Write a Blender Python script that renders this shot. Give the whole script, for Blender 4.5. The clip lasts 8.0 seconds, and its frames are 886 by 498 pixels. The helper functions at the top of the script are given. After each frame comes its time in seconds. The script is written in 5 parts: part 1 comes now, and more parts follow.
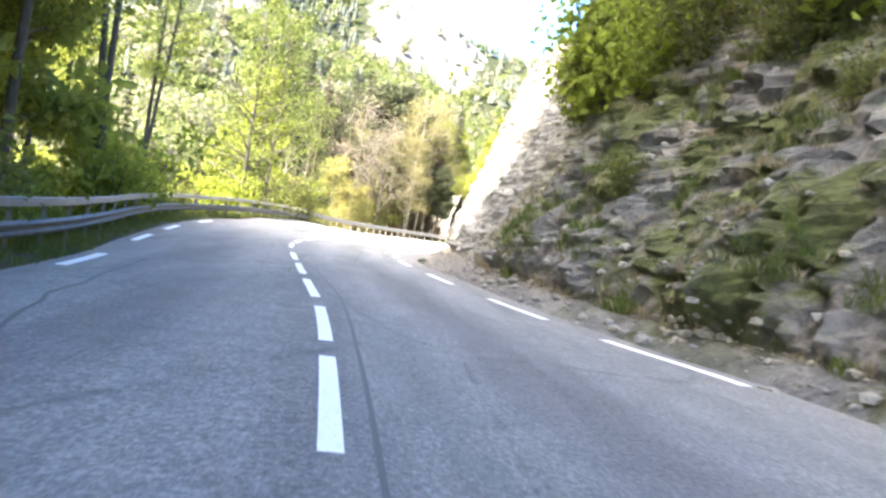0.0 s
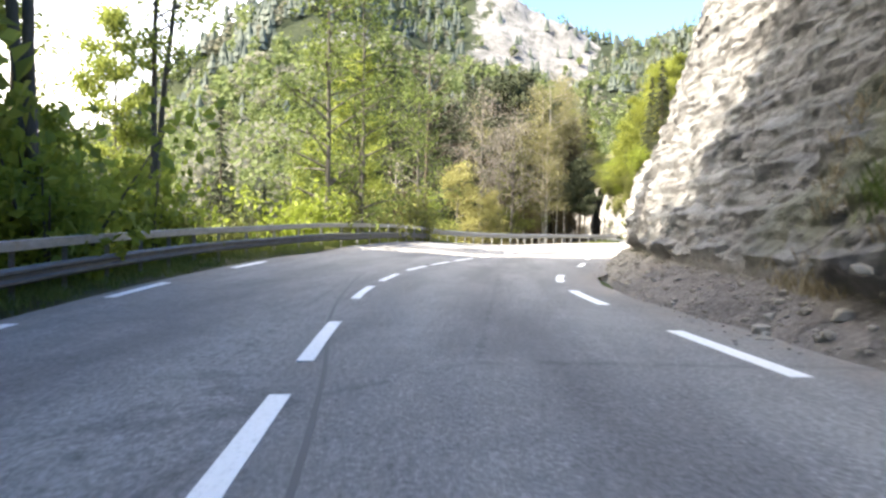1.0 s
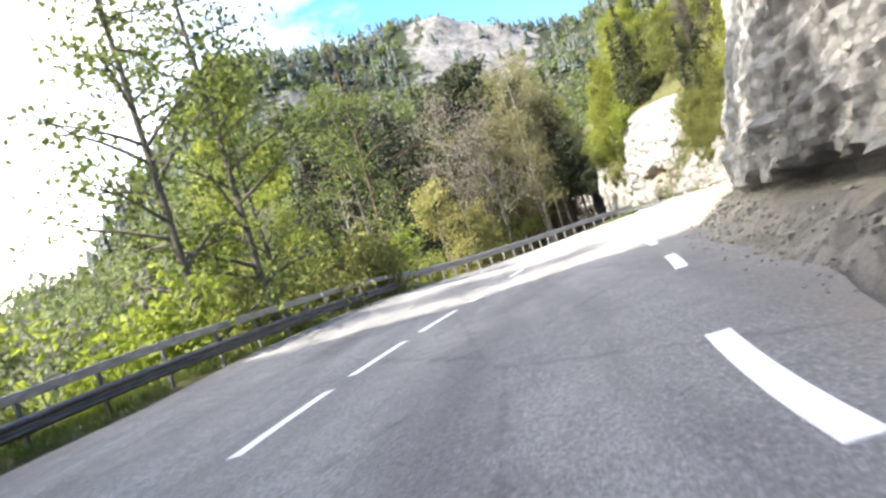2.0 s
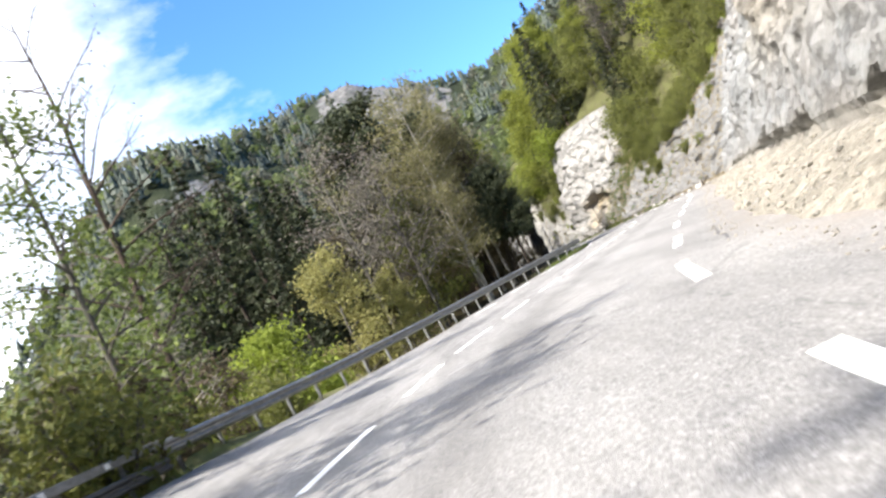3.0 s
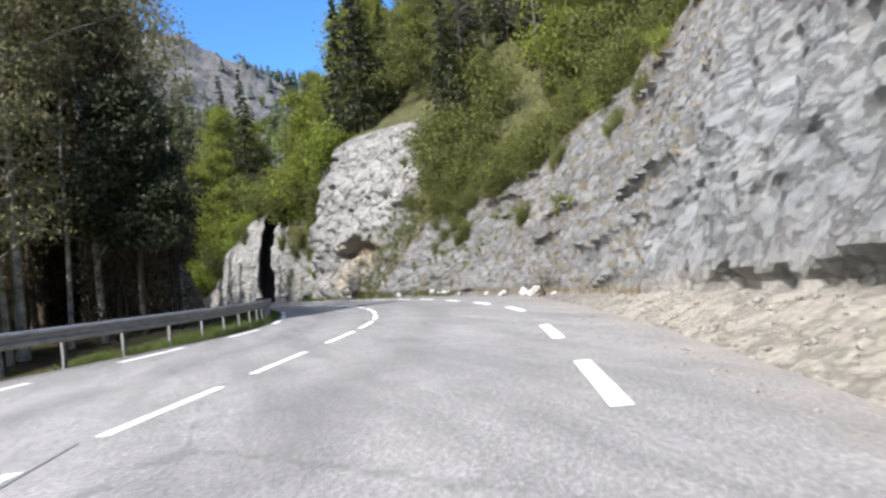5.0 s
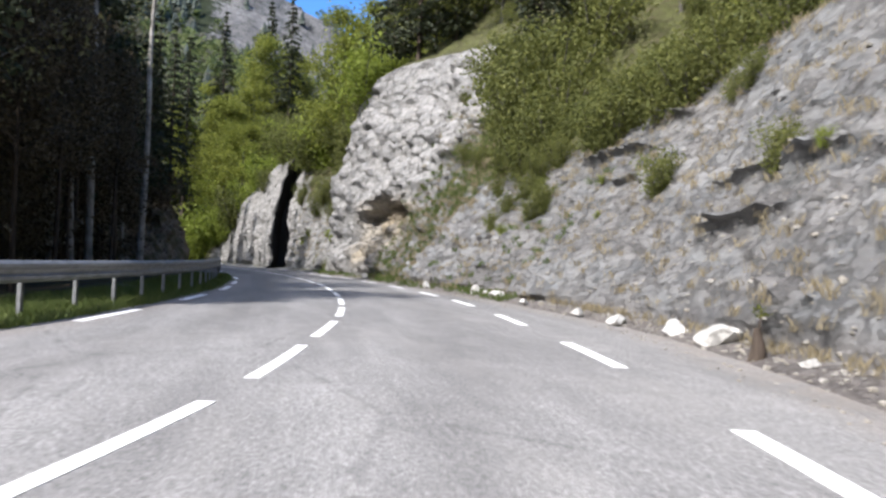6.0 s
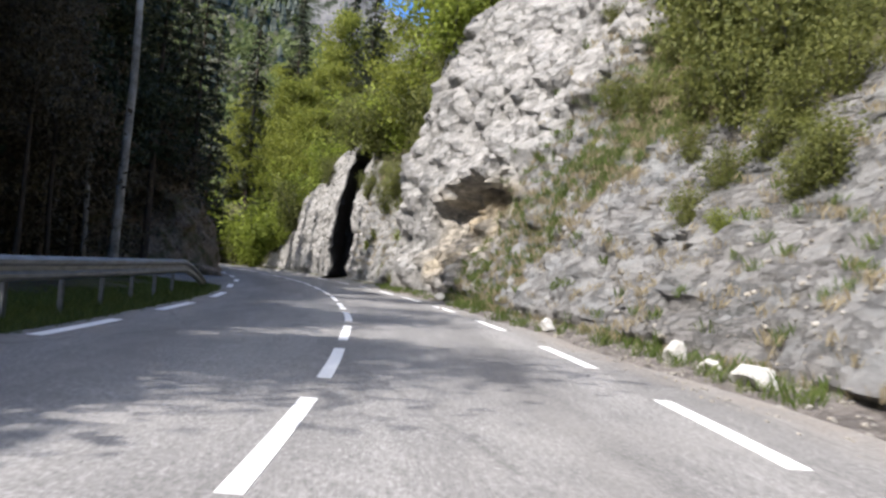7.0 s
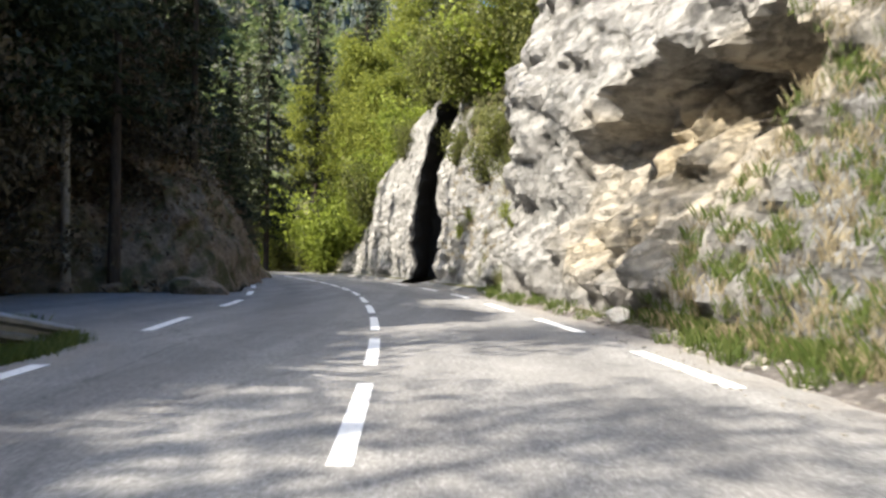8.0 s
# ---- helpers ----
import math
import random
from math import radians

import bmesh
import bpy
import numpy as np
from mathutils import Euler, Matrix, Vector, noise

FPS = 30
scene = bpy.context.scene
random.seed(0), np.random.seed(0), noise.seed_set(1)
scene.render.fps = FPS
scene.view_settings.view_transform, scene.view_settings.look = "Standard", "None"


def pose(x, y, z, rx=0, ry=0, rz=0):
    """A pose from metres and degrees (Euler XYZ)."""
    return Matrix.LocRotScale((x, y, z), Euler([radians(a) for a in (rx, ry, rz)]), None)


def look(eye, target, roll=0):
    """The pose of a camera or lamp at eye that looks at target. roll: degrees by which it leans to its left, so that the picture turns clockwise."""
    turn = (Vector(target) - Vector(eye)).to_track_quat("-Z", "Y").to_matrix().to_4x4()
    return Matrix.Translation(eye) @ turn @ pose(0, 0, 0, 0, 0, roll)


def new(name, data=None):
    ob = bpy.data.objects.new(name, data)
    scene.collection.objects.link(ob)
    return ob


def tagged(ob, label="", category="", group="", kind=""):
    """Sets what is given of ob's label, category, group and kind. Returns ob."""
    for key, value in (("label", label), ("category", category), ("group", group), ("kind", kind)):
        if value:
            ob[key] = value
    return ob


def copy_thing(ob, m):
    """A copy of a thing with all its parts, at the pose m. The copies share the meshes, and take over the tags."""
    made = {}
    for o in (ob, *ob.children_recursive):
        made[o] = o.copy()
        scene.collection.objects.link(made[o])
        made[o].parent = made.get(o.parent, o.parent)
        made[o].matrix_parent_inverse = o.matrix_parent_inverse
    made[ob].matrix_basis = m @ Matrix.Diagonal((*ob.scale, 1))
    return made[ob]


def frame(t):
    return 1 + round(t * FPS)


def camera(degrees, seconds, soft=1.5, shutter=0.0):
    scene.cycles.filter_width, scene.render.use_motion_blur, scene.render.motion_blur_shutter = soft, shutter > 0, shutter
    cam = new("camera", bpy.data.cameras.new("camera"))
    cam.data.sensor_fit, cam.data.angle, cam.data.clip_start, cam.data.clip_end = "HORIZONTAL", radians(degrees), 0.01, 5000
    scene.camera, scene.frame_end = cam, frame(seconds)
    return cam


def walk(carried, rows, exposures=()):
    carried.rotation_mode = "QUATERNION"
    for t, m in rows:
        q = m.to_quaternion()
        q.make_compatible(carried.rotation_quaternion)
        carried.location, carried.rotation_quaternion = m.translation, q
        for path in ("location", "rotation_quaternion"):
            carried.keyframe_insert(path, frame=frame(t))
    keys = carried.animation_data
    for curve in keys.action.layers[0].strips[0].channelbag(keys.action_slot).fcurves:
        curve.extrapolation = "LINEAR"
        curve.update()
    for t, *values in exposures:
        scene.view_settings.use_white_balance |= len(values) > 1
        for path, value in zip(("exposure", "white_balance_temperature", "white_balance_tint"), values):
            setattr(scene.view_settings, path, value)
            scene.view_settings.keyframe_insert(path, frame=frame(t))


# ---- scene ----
cam = camera(57.06, 8.0, soft=2.6, shutter=0.1)
# seconds, eye in metres, turn in degrees
PATH = [
    (0.0, 0.000, 0.000, 1.274, 88.89, -9.22, -5.06),
    (0.5, 0.226, 7.227, 1.197, 88.46, -6.76, 0.13),
    (1.0, -0.083, 14.414, 1.132, 88.72, -0.79, 4.38),
    (1.2, -0.293, 17.359, 1.125, 89.35, 3.45, 5.79),
    (2.3, 0.692, 35.243, 1.066, 91.57, 22.98, 5.52),
    (2.5, 1.167, 38.952, 1.030, 92.15, 25.76, 6.36),
    (3.0, 2.239, 48.313, 1.035, 94.06, 27.44, 1.13),
    (3.5, 4.100, 57.579, 1.038, 92.57, 24.53, -5.67),
    (4.0, 6.569, 66.855, 1.128, 91.42, 19.16, -10.36),
    (4.5, 9.402, 76.024, 1.154, 91.37, 12.22, -12.90),
    (4.7, 10.541, 79.554, 1.150, 91.62, 9.63, -14.29),
    (5.8, 16.473, 99.370, 1.189, 91.34, -1.74, -13.59),
    (6.0, 17.207, 102.791, 1.174, 90.97, -2.52, -11.92),
    (6.5, 18.662, 111.208, 1.146, 91.12, -3.30, -9.17),
    (7.0, 19.579, 119.434, 1.192, 91.58, -4.89, -5.66),
    (7.5, 19.950, 127.835, 1.143, 90.82, -4.20, -1.59),
    (8.0, 19.852, 136.211, 1.134, 90.86, -0.76, 1.34),
]
EXPOSURES = [(0, 3.75, 7900, 12), (0.5, 3.35, 7700, 12), (1, 2.7, 7350, 11), (2.3, 2.15, 6900, 11), (2.5, 2.0, 6900, 11), (3, 1.65, 6650, 11), (3.5, 1.4, 6450, 12), (4, 1.22, 6200, 12), (4.5, 1.08, 6220, 12), (6, 1.06, 6220, 14), (7, 1.25, 6450, 14), (7.5, 1.45, 6700, 12), (8, 1.8, 7000, 10)]
walk(cam, [(t, pose(x, y, z, rx, ry, rz)) for t, x, y, z, rx, ry, rz in PATH], EXPOSURES)

# ---- world, sun ----
SUN_AZ, SUN_EL = radians(-127.0), radians(47.0)   # from north (+y), clockwise
world = bpy.data.worlds.new("sky")
scene.world = world
world.use_nodes = True
wn, wl = world.node_tree.nodes, world.node_tree.links
wn.clear()
w_out = wn.new("ShaderNodeOutputWorld")
w_bg = wn.new("ShaderNodeBackground")
w_sky = wn.new("ShaderNodeTexSky")
w_sky.sky_type, w_sky.sun_disc = "NISHITA", False
w_sky.sun_elevation, w_sky.sun_rotation = SUN_EL, SUN_AZ
w_sky.altitude, w_sky.air_density, w_sky.dust_density = 900.0, 1.0, 0.15
w_sky.ozone_density = 4.0
w_co = wn.new("ShaderNodeTexCoord")
w_map = wn.new("ShaderNodeMapping")
w_map.inputs["Scale"].default_value = (2.2, 2.2, 5.0)
w_map.inputs["Location"].default_value = (0.35, 0.2, 0.0)
w_noise = wn.new("ShaderNodeTexNoise")
w_noise.inputs["Scale"].default_value, w_noise.inputs["Detail"].default_value = 1.3, 7.0
w_noise.inputs["Roughness"].default_value = 0.58
# the cloud bank is thicker towards the sunny west side
w_dot = wn.new("ShaderNodeVectorMath")
w_dot.operation = "DOT_PRODUCT"
w_dot.inputs[1].default_value = (-0.62, 0.0, 0.05)
w_add = wn.new("ShaderNodeMath")
w_add.operation = "ADD"
w_ramp = wn.new("ShaderNodeValToRGB")
w_ramp.color_ramp.elements[0].position, w_ramp.color_ramp.elements[1].position = 0.53, 0.88
w_mix = wn.new("ShaderNodeMix")
w_mix.data_type = "RGBA"
wl.new(w_co.outputs["Generated"], w_map.inputs["Vector"])
wl.new(w_map.outputs["Vector"], w_noise.inputs["Vector"])
wl.new(w_co.outputs["Generated"], w_dot.inputs[0])
wl.new(w_noise.outputs["Fac"], w_add.inputs[0])
wl.new(w_dot.outputs["Value"], w_add.inputs[1])
wl.new(w_add.outputs["Value"], w_ramp.inputs["Fac"])
wl.new(w_ramp.outputs["Color"], w_mix.inputs["Factor"])
w_deep = wn.new("ShaderNodeMix")
w_deep.data_type, w_deep.blend_type = "RGBA", "MULTIPLY"
w_deep.inputs["Factor"].default_value = 1.0
w_deep.inputs["B"].default_value = (0.40, 0.64, 0.84, 1.0)
# clouds glow more strongly the nearer they stand to the sun
w_near = wn.new("ShaderNodeVectorMath")
w_near.operation = "DOT_PRODUCT"
w_near.inputs[1].default_value = (math.sin(SUN_AZ) * math.cos(SUN_EL), math.cos(SUN_AZ) * math.cos(SUN_EL), math.sin(SUN_EL))
w_glow = wn.new("ShaderNodeValToRGB")
w_glow.color_ramp.elements[0].position, w_glow.color_ramp.elements[1].position = 0.25, 0.95
w_glow.color_ramp.elements[0].color, w_glow.color_ramp.elements[1].color = (5.6, 5.7, 5.9, 1.0), (13.0, 12.6, 12.2, 1.0)
wl.new(w_co.outputs["Generated"], w_near.inputs[0])
wl.new(w_near.outputs["Value"], w_glow.inputs["Fac"])
wl.new(w_glow.outputs["Color"], w_mix.inputs["B"])
wl.new(w_sky.outputs["Color"], w_deep.inputs["A"])
wl.new(w_deep.outputs["Result"], w_mix.inputs["A"])
wl.new(w_mix.outputs["Result"], w_bg.inputs["Color"])
wl.new(w_bg.outputs["Background"], w_out.inputs["Surface"])
w_bg.inputs["Strength"].default_value = 0.15

sun = new("sun", bpy.data.lights.new("sun", "SUN"))
sun.data.energy, sun.data.angle, sun.data.color = 3.7, radians(0.53), (1.0, 0.955, 0.88)
_to_sun = Vector((math.sin(SUN_AZ) * math.cos(SUN_EL), math.cos(SUN_AZ) * math.cos(SUN_EL), math.sin(SUN_EL)))
sun.matrix_world = look(_to_sun * 300, (0, 0, 0))


# ---- materials ----
class Mat:
    """A small builder for node materials."""

    def __init__(self, name, rough=0.9, spec=0.3, metal=0.0):
        self.m = bpy.data.materials.new(name)
        self.m.use_nodes = True
        self.n, self.l = self.m.node_tree.nodes, self.m.node_tree.links
        self.b = self.n["Principled BSDF"]
        self.b.inputs["Roughness"].default_value = rough
        self.b.inputs["Specular IOR Level"].default_value = spec
        self.b.inputs["Metallic"].default_value = metal
        self.co = self.n.new("ShaderNodeTexCoord").outputs["Object"]

    def coord(self, scale=(1, 1, 1), world=False):
        mp = self.n.new("ShaderNodeMapping")
        mp.inputs["Scale"].default_value = scale
        src = self.n.new("ShaderNodeNewGeometry").outputs["Position"] if world else self.co
        self.l.new(src, mp.inputs["Vector"])
        return mp.outputs["Vector"]

    def noise(self, scale, detail=4.0, rough=0.55, vec=None, out="Fac"):
        t = self.n.new("ShaderNodeTexNoise")
        t.inputs["Scale"].default_value, t.inputs["Detail"].default_value = scale, detail
        t.inputs["Roughness"].default_value = rough
        self.l.new(vec if vec is not None else self.co, t.inputs["Vector"])
        return t.outputs[out]

    def voronoi(self, scale, vec=None, feature="F1", out="Distance"):
        t = self.n.new("ShaderNodeTexVoronoi")
        t.feature = feature
        t.inputs["Scale"].default_value = scale
        self.l.new(vec if vec is not None else self.co, t.inputs["Vector"])
        return t.outputs[out]

    def attr(self, name, out="Fac"):
        t = self.n.new("ShaderNodeAttribute")
        t.attribute_name = name
        return t.outputs[out]

    def random(self):
        return self.n.new("ShaderNodeObjectInfo").outputs["Random"]

    def island(self):
        return self.n.new("ShaderNodeNewGeometry").outputs["Random Per Island"]

    def ramp(self, fac, *stops):
        r = self.n.new("ShaderNodeValToRGB")
        e = r.color_ramp.elements
        while len(e) < len(stops):
            e.new(0.5)
        for el, (p, c) in zip(e, stops):
            el.position = p
            el.color = (*c, 1.0) if isinstance(c, tuple) else (c, c, c, 1.0)
        self.l.new(fac, r.inputs["Fac"])
        return r.outputs["Color"]

    def mix(self, fac, a, b, blend="MIX"):
        x = self.n.new("ShaderNodeMix")
        x.data_type, x.blend_type = "RGBA", blend
        for key, v in (("Factor", fac), ("A", a), ("B", b)):
            if isinstance(v, (int, float)):
                x.inputs[key].default_value = v if key == "Factor" else (v, v, v, 1.0)
            elif isinstance(v, tuple):
                x.inputs[key].default_value = (*v, 1.0)
            else:
                self.l.new(v, x.inputs[key])
        return x.outputs["Result"]

    def math(self, op, a, b=0.5):
        x = self.n.new("ShaderNodeMath")
        x.operation = op
        for i, v in enumerate((a, b)):
            if isinstance(v, (int, float)):
                x.inputs[i].default_value = v
            else:
                self.l.new(v, x.inputs[i])
        return x.outputs["Value"]

    def color(self, c):
        if isinstance(c, tuple):
            self.b.inputs["Base Color"].default_value = (*c, 1.0)
        else:
            self.l.new(c, self.b.inputs["Base Color"])
        return self

    def bump(self, h, strength=0.5, dist=0.05):
        b = self.n.new("ShaderNodeBump")
        b.inputs["Strength"].default_value, b.inputs["Distance"].default_value = strength, dist
        self.l.new(h, b.inputs["Height"])
        self.l.new(b.outputs["Normal"], self.b.inputs["Normal"])
        return self

    def leafy(self, c, share=0.45):
        """Light also passes through the leaf."""
        t = self.n.new("ShaderNodeBsdfTranslucent")
        s = self.n.new("ShaderNodeMixShader")
        s.inputs["Fac"].default_value = share
        self.l.new(c, t.inputs["Color"])
        self.l.new(self.b.outputs["BSDF"], s.inputs[1])
        self.l.new(t.outputs["BSDF"], s.inputs[2])
        self.l.new(s.outputs["Shader"], self.n["Material Output"].inputs["Surface"])
        return self


def leaf_material(name, dark, mid, light, share=0.45):
    m = Mat(name, 0.6, 0.25)
    c = m.ramp(m.island(), (0.0, dark), (0.5, mid), (1.0, light))
    c2 = m.mix(m.math("MULTIPLY", m.random(), 0.35), c, light)
    m.color(c2).leafy(c2, share)
    return m.m


def bark_material(name, c0, c1, scale=6.0, stretch=0.25):
    m = Mat(name, 0.95, 0.15)
    v = m.coord((1, 1, stretch))
    n = m.noise(scale, 5, 0.65, v)
    m.color(m.mix(m.noise(1.3, 2, 0.5), m.ramp(n, (0.35, c0), (0.65, c1)), c0))
    m.bump(n, 0.8, 0.04)
    return m.m


def asphalt_material():
    m = Mat("asphalt", 0.92, 0.12)
    grain = m.voronoi(85.0)
    big = m.noise(0.22, 4, 0.6, m.coord((1, 0.25, 1)))
    mid = m.noise(2.3, 5, 0.6)
    base = m.ramp(big, (0.3, (0.20, 0.197, 0.193)), (0.7, (0.29, 0.285, 0.278)))
    base = m.mix(0.35, base, m.ramp(mid, (0.3, (0.17, 0.168, 0.165)), (0.7, (0.32, 0.315, 0.307))))
    stone = m.ramp(m.voronoi(85.0, out="Color"), (0.0, 0.55), (0.6, 0.95), (1.0, 1.5))
    track = m.noise(0.9, 5, 0.65, m.coord((1.1, 0.10, 1)))
    base = m.mix(m.ramp(track, (0.38, 0.55), (0.56, 0.0)), base, (0.15, 0.148, 0.146))
    c = m.mix(0.75, base, stone, "MULTIPLY")
    speck = m.noise(20.0, 4, 0.85)
    c = m.mix(0.85, c, m.ramp(speck, (0.3, 0.36), (0.5, 1.0), (0.7, 1.85)), "MULTIPLY")
    # worn wheel tracks, dark oil between them, dust along the rims
    off = m.math("ADD", m.math("ABSOLUTE", m.attr("across")), m.math("MULTIPLY", m.math("SUBTRACT", m.noise(0.35, 5, 0.6), 0.5), 1.6))
    oil = m.ramp(m.math("DIVIDE", off, 6.0), (0.0, 0.25), (0.12, 0.0), (0.20, 0.0), (0.36, 0.8), (0.50, 0.0), (0.70, 0.3))
    c = m.mix(m.math("MULTIPLY", oil, 0.42), c, (0.075, 0.074, 0.073))
    worn = m.ramp(m.noise(0.55, 6, 0.65, m.coord((1, 0.4, 1))), (0.5, 0.0), (0.64, 0.5))
    c = m.mix(m.math("MULTIPLY", worn, 0.35), c, (0.33, 0.318, 0.30))
    c = m.mix(m.math("MULTIPLY", m.attr("rim"), m.ramp(m.noise(1.6, 6, 0.7), (0.35, 0.1), (0.65, 0.75))), c, (0.24, 0.205, 0.17))
    # long fine cracks
    crack = m.voronoi(0.16, m.coord((1.3, 0.5, 1)), "DISTANCE_TO_EDGE")
    wob = m.math("ADD", crack, m.math("MULTIPLY", m.math("SUBTRACT", mid, 0.5), 0.05))
    line = m.ramp(wob, (0.0, 1.0), (0.006, 0.0))
    c = m.mix(m.math("MULTIPLY", line, 0.25), c, (0.05, 0.05, 0.05))
    m.color(c).bump(grain, 0.5, 0.008)
    return m.m


def paint_material():
    m = Mat("road paint", 0.6, 0.35)
    n = m.noise(24.0, 6, 0.7)
    c = m.ramp(n, (0.28, (0.42, 0.42, 0.41)), (0.46, (0.80, 0.80, 0.79)), (1.0, (0.86, 0.86, 0.85)))
    m.color(c).bump(n, 0.2, 0.004)
    return m.m


def rock_material():
    """Banded limestone: grey, with pale beds, ochre stains, and plants where the attribute veg says that they root."""
    m = Mat("limestone", 0.93, 0.2)
    band = m.noise(1.0, 6, 0.62, m.coord((0.10, 0.10, 2.1)))
    blot = m.noise(0.30, 6, 0.65)
    fine = m.noise(3.2, 8, 0.7)
    c = m.ramp(fine, (0.25, (0.13, 0.13, 0.129)), (0.5, (0.235, 0.235, 0.231)), (0.78, (0.38, 0.377, 0.368)))
    bed = m.ramp(band, (0.40, (0.12, 0.118, 0.115)), (0.5, (0.22, 0.217, 0.21)), (0.62, (0.40, 0.395, 0.385)))
    c = m.mix(m.math("ADD", 0.08, m.math("MULTIPLY", m.attr("beds"), 0.45)), c, bed)
    pits = m.noise(1.1, 8, 0.72)
    c = m.mix(0.4, c, m.ramp(pits, (0.3, 0.6), (0.5, 1.0), (0.72, 1.35)), "MULTIPLY")
    c = m.mix(0.5, c, m.ramp(m.noise(8.0, 7, 0.8), (0.32, 0.5), (0.5, 1.0), (0.66, 1.55)), "MULTIPLY")
    c = m.mix(m.ramp(blot, (0.45, 0.0), (0.72, 0.5)), c, (0.20, 0.213, 0.222))
    hue = m.ramp(m.noise(0.7, 8, 0.75, m.coord((1, 1, 1.8))), (0.36, (0.225, 0.203, 0.193)), (0.5, (0.225, 0.218, 0.21)), (0.62, (0.165, 0.19, 0.205)))
    c = m.mix(0.32, c, hue)
    c = m.mix(m.math("MULTIPLY", m.attr("ochre"), m.ramp(fine, (0.3, 0.45), (0.6, 1.0))), c, (0.50, 0.37, 0.17))
    c = m.mix(m.math("MULTIPLY", m.attr("pale"), 0.6), c, m.ramp(fine, (0.25, (0.20, 0.193, 0.18)), (0.6, (0.46, 0.448, 0.42))))
    c = m.mix(m.math("MULTIPLY", m.attr("earthy"), 0.6), c, m.ramp(fine, (0.28, (0.09, 0.08, 0.068)), (0.5, (0.19, 0.177, 0.158)), (0.75, (0.33, 0.317, 0.292))))
    moss = m.ramp(m.math("ADD", m.noise(0.42, 6, 0.6), m.math("MULTIPLY", m.math("SUBTRACT", fine, 0.5), 0.22)), (0.47, 0.0), (0.56, 0.9))
    c = m.mix(m.math("MULTIPLY", m.attr("earthy"), moss), c, m.ramp(m.noise(2.6, 6, 0.7), (0.3, (0.055, 0.06, 0.02)), (0.55, (0.105, 0.125, 0.035)), (0.75, (0.17, 0.185, 0.065))))
    fresh = m.ramp(m.noise(0.55, 8, 0.7, m.coord((1, 1, 0.7))), (0.3, (0.15, 0.165, 0.178)), (0.5, (0.26, 0.28, 0.295)), (0.68, (0.40, 0.405, 0.40)))
    c = m.mix(m.math("MULTIPLY", m.attr("fresh"), 0.62), c, fresh)
    c = m.mix(m.math("MULTIPLY", m.attr("dull"), 0.28), c, (0.10, 0.098, 0.093))
    # gravel bank
    grit = m.ramp(m.noise(7.0, 8, 0.75), (0.3, (0.22, 0.198, 0.16)), (0.55, (0.38, 0.35, 0.29)), (0.75, (0.55, 0.52, 0.45)))
    dull = m.ramp(m.noise(9.0, 8, 0.8), (0.3, (0.10, 0.088, 0.08)), (0.55, (0.20, 0.182, 0.168)), (0.75, (0.36, 0.34, 0.32)))
    c = m.mix(m.attr("gravel"), c, m.mix(m.attr("tan"), dull, grit))
    # shade inside the slot, put into the colour as near black
    c = m.mix(m.math("MULTIPLY", m.attr("slot_shade"), 0.9), c, (0.035, 0.034, 0.034))
    # plants and soil
    vn = m.noise(0.55, 7, 0.72)
    veg = m.math("ADD", m.attr("veg"), m.math("SUBTRACT", vn, 0.5))
    mask = m.ramp(veg, (0.46, 0.0), (0.56, 1.0))
    green = m.ramp(m.noise(1.7, 6, 0.7), (0.3, (0.085, 0.07, 0.045)), (0.5, (0.08, 0.084, 0.033)), (0.75, (0.115, 0.125, 0.045)))
    c = m.mix(mask, c, green)
    vein = m.noise(0.9, 9, 0.68, m.coord((1, 1, 1.7)))
    crack = m.ramp(vein, (0.465, 0.0), (0.498, 1.0), (0.502, 1.0), (0.535, 0.0))
    bare_rock = m.math("MULTIPLY", m.math("SUBTRACT", 1.0, m.attr("gravel")), m.math("SUBTRACT", 1.0, mask))
    c = m.mix(m.math("MULTIPLY", m.math("MULTIPLY", crack, 0.24), bare_rock), c, (0.06, 0.055, 0.048))
    m.color(c)
    step = m.math("MULTIPLY", crack, -0.35)
    hgt = m.math("ADD", step, m.math("ADD", m.math("MULTIPLY", fine, 1.0), m.math("MULTIPLY", m.noise(11.0, 6, 0.7), 0.5)))
    m.bump(hgt, 0.9, 0.16)
    return m.m


def ground_material():
    m = Mat("ground", 0.95, 0.15)
    n = m.noise(0.9, 7, 0.7)
    big = m.noise(0.06, 4, 0.6)
    c = m.ramp(n, (0.3, (0.07, 0.055, 0.035)), (0.5, (0.075, 0.095, 0.028)), (0.75, (0.12, 0.16, 0.045)))
    c = m.mix(m.ramp(big, (0.4, 0.0), (0.65, 0.6)), c, (0.11, 0.085, 0.055))
    lit = m.ramp(m.noise(3.5, 7, 0.75), (0.3, (0.018, 0.013, 0.009)), (0.55, (0.042, 0.031, 0.02)), (0.8, (0.085, 0.064, 0.044)))
    lit = m.mix(m.ramp(m.noise(0.8, 6, 0.7), (0.52, 0.0), (0.62, 0.75)), lit, (0.045, 0.055, 0.018))
    c = m.mix(m.attr("litter"), c, lit)
    m.color(c).bump(m.noise(5.0, 6, 0.7), 0.8, 0.08)
    return m.m


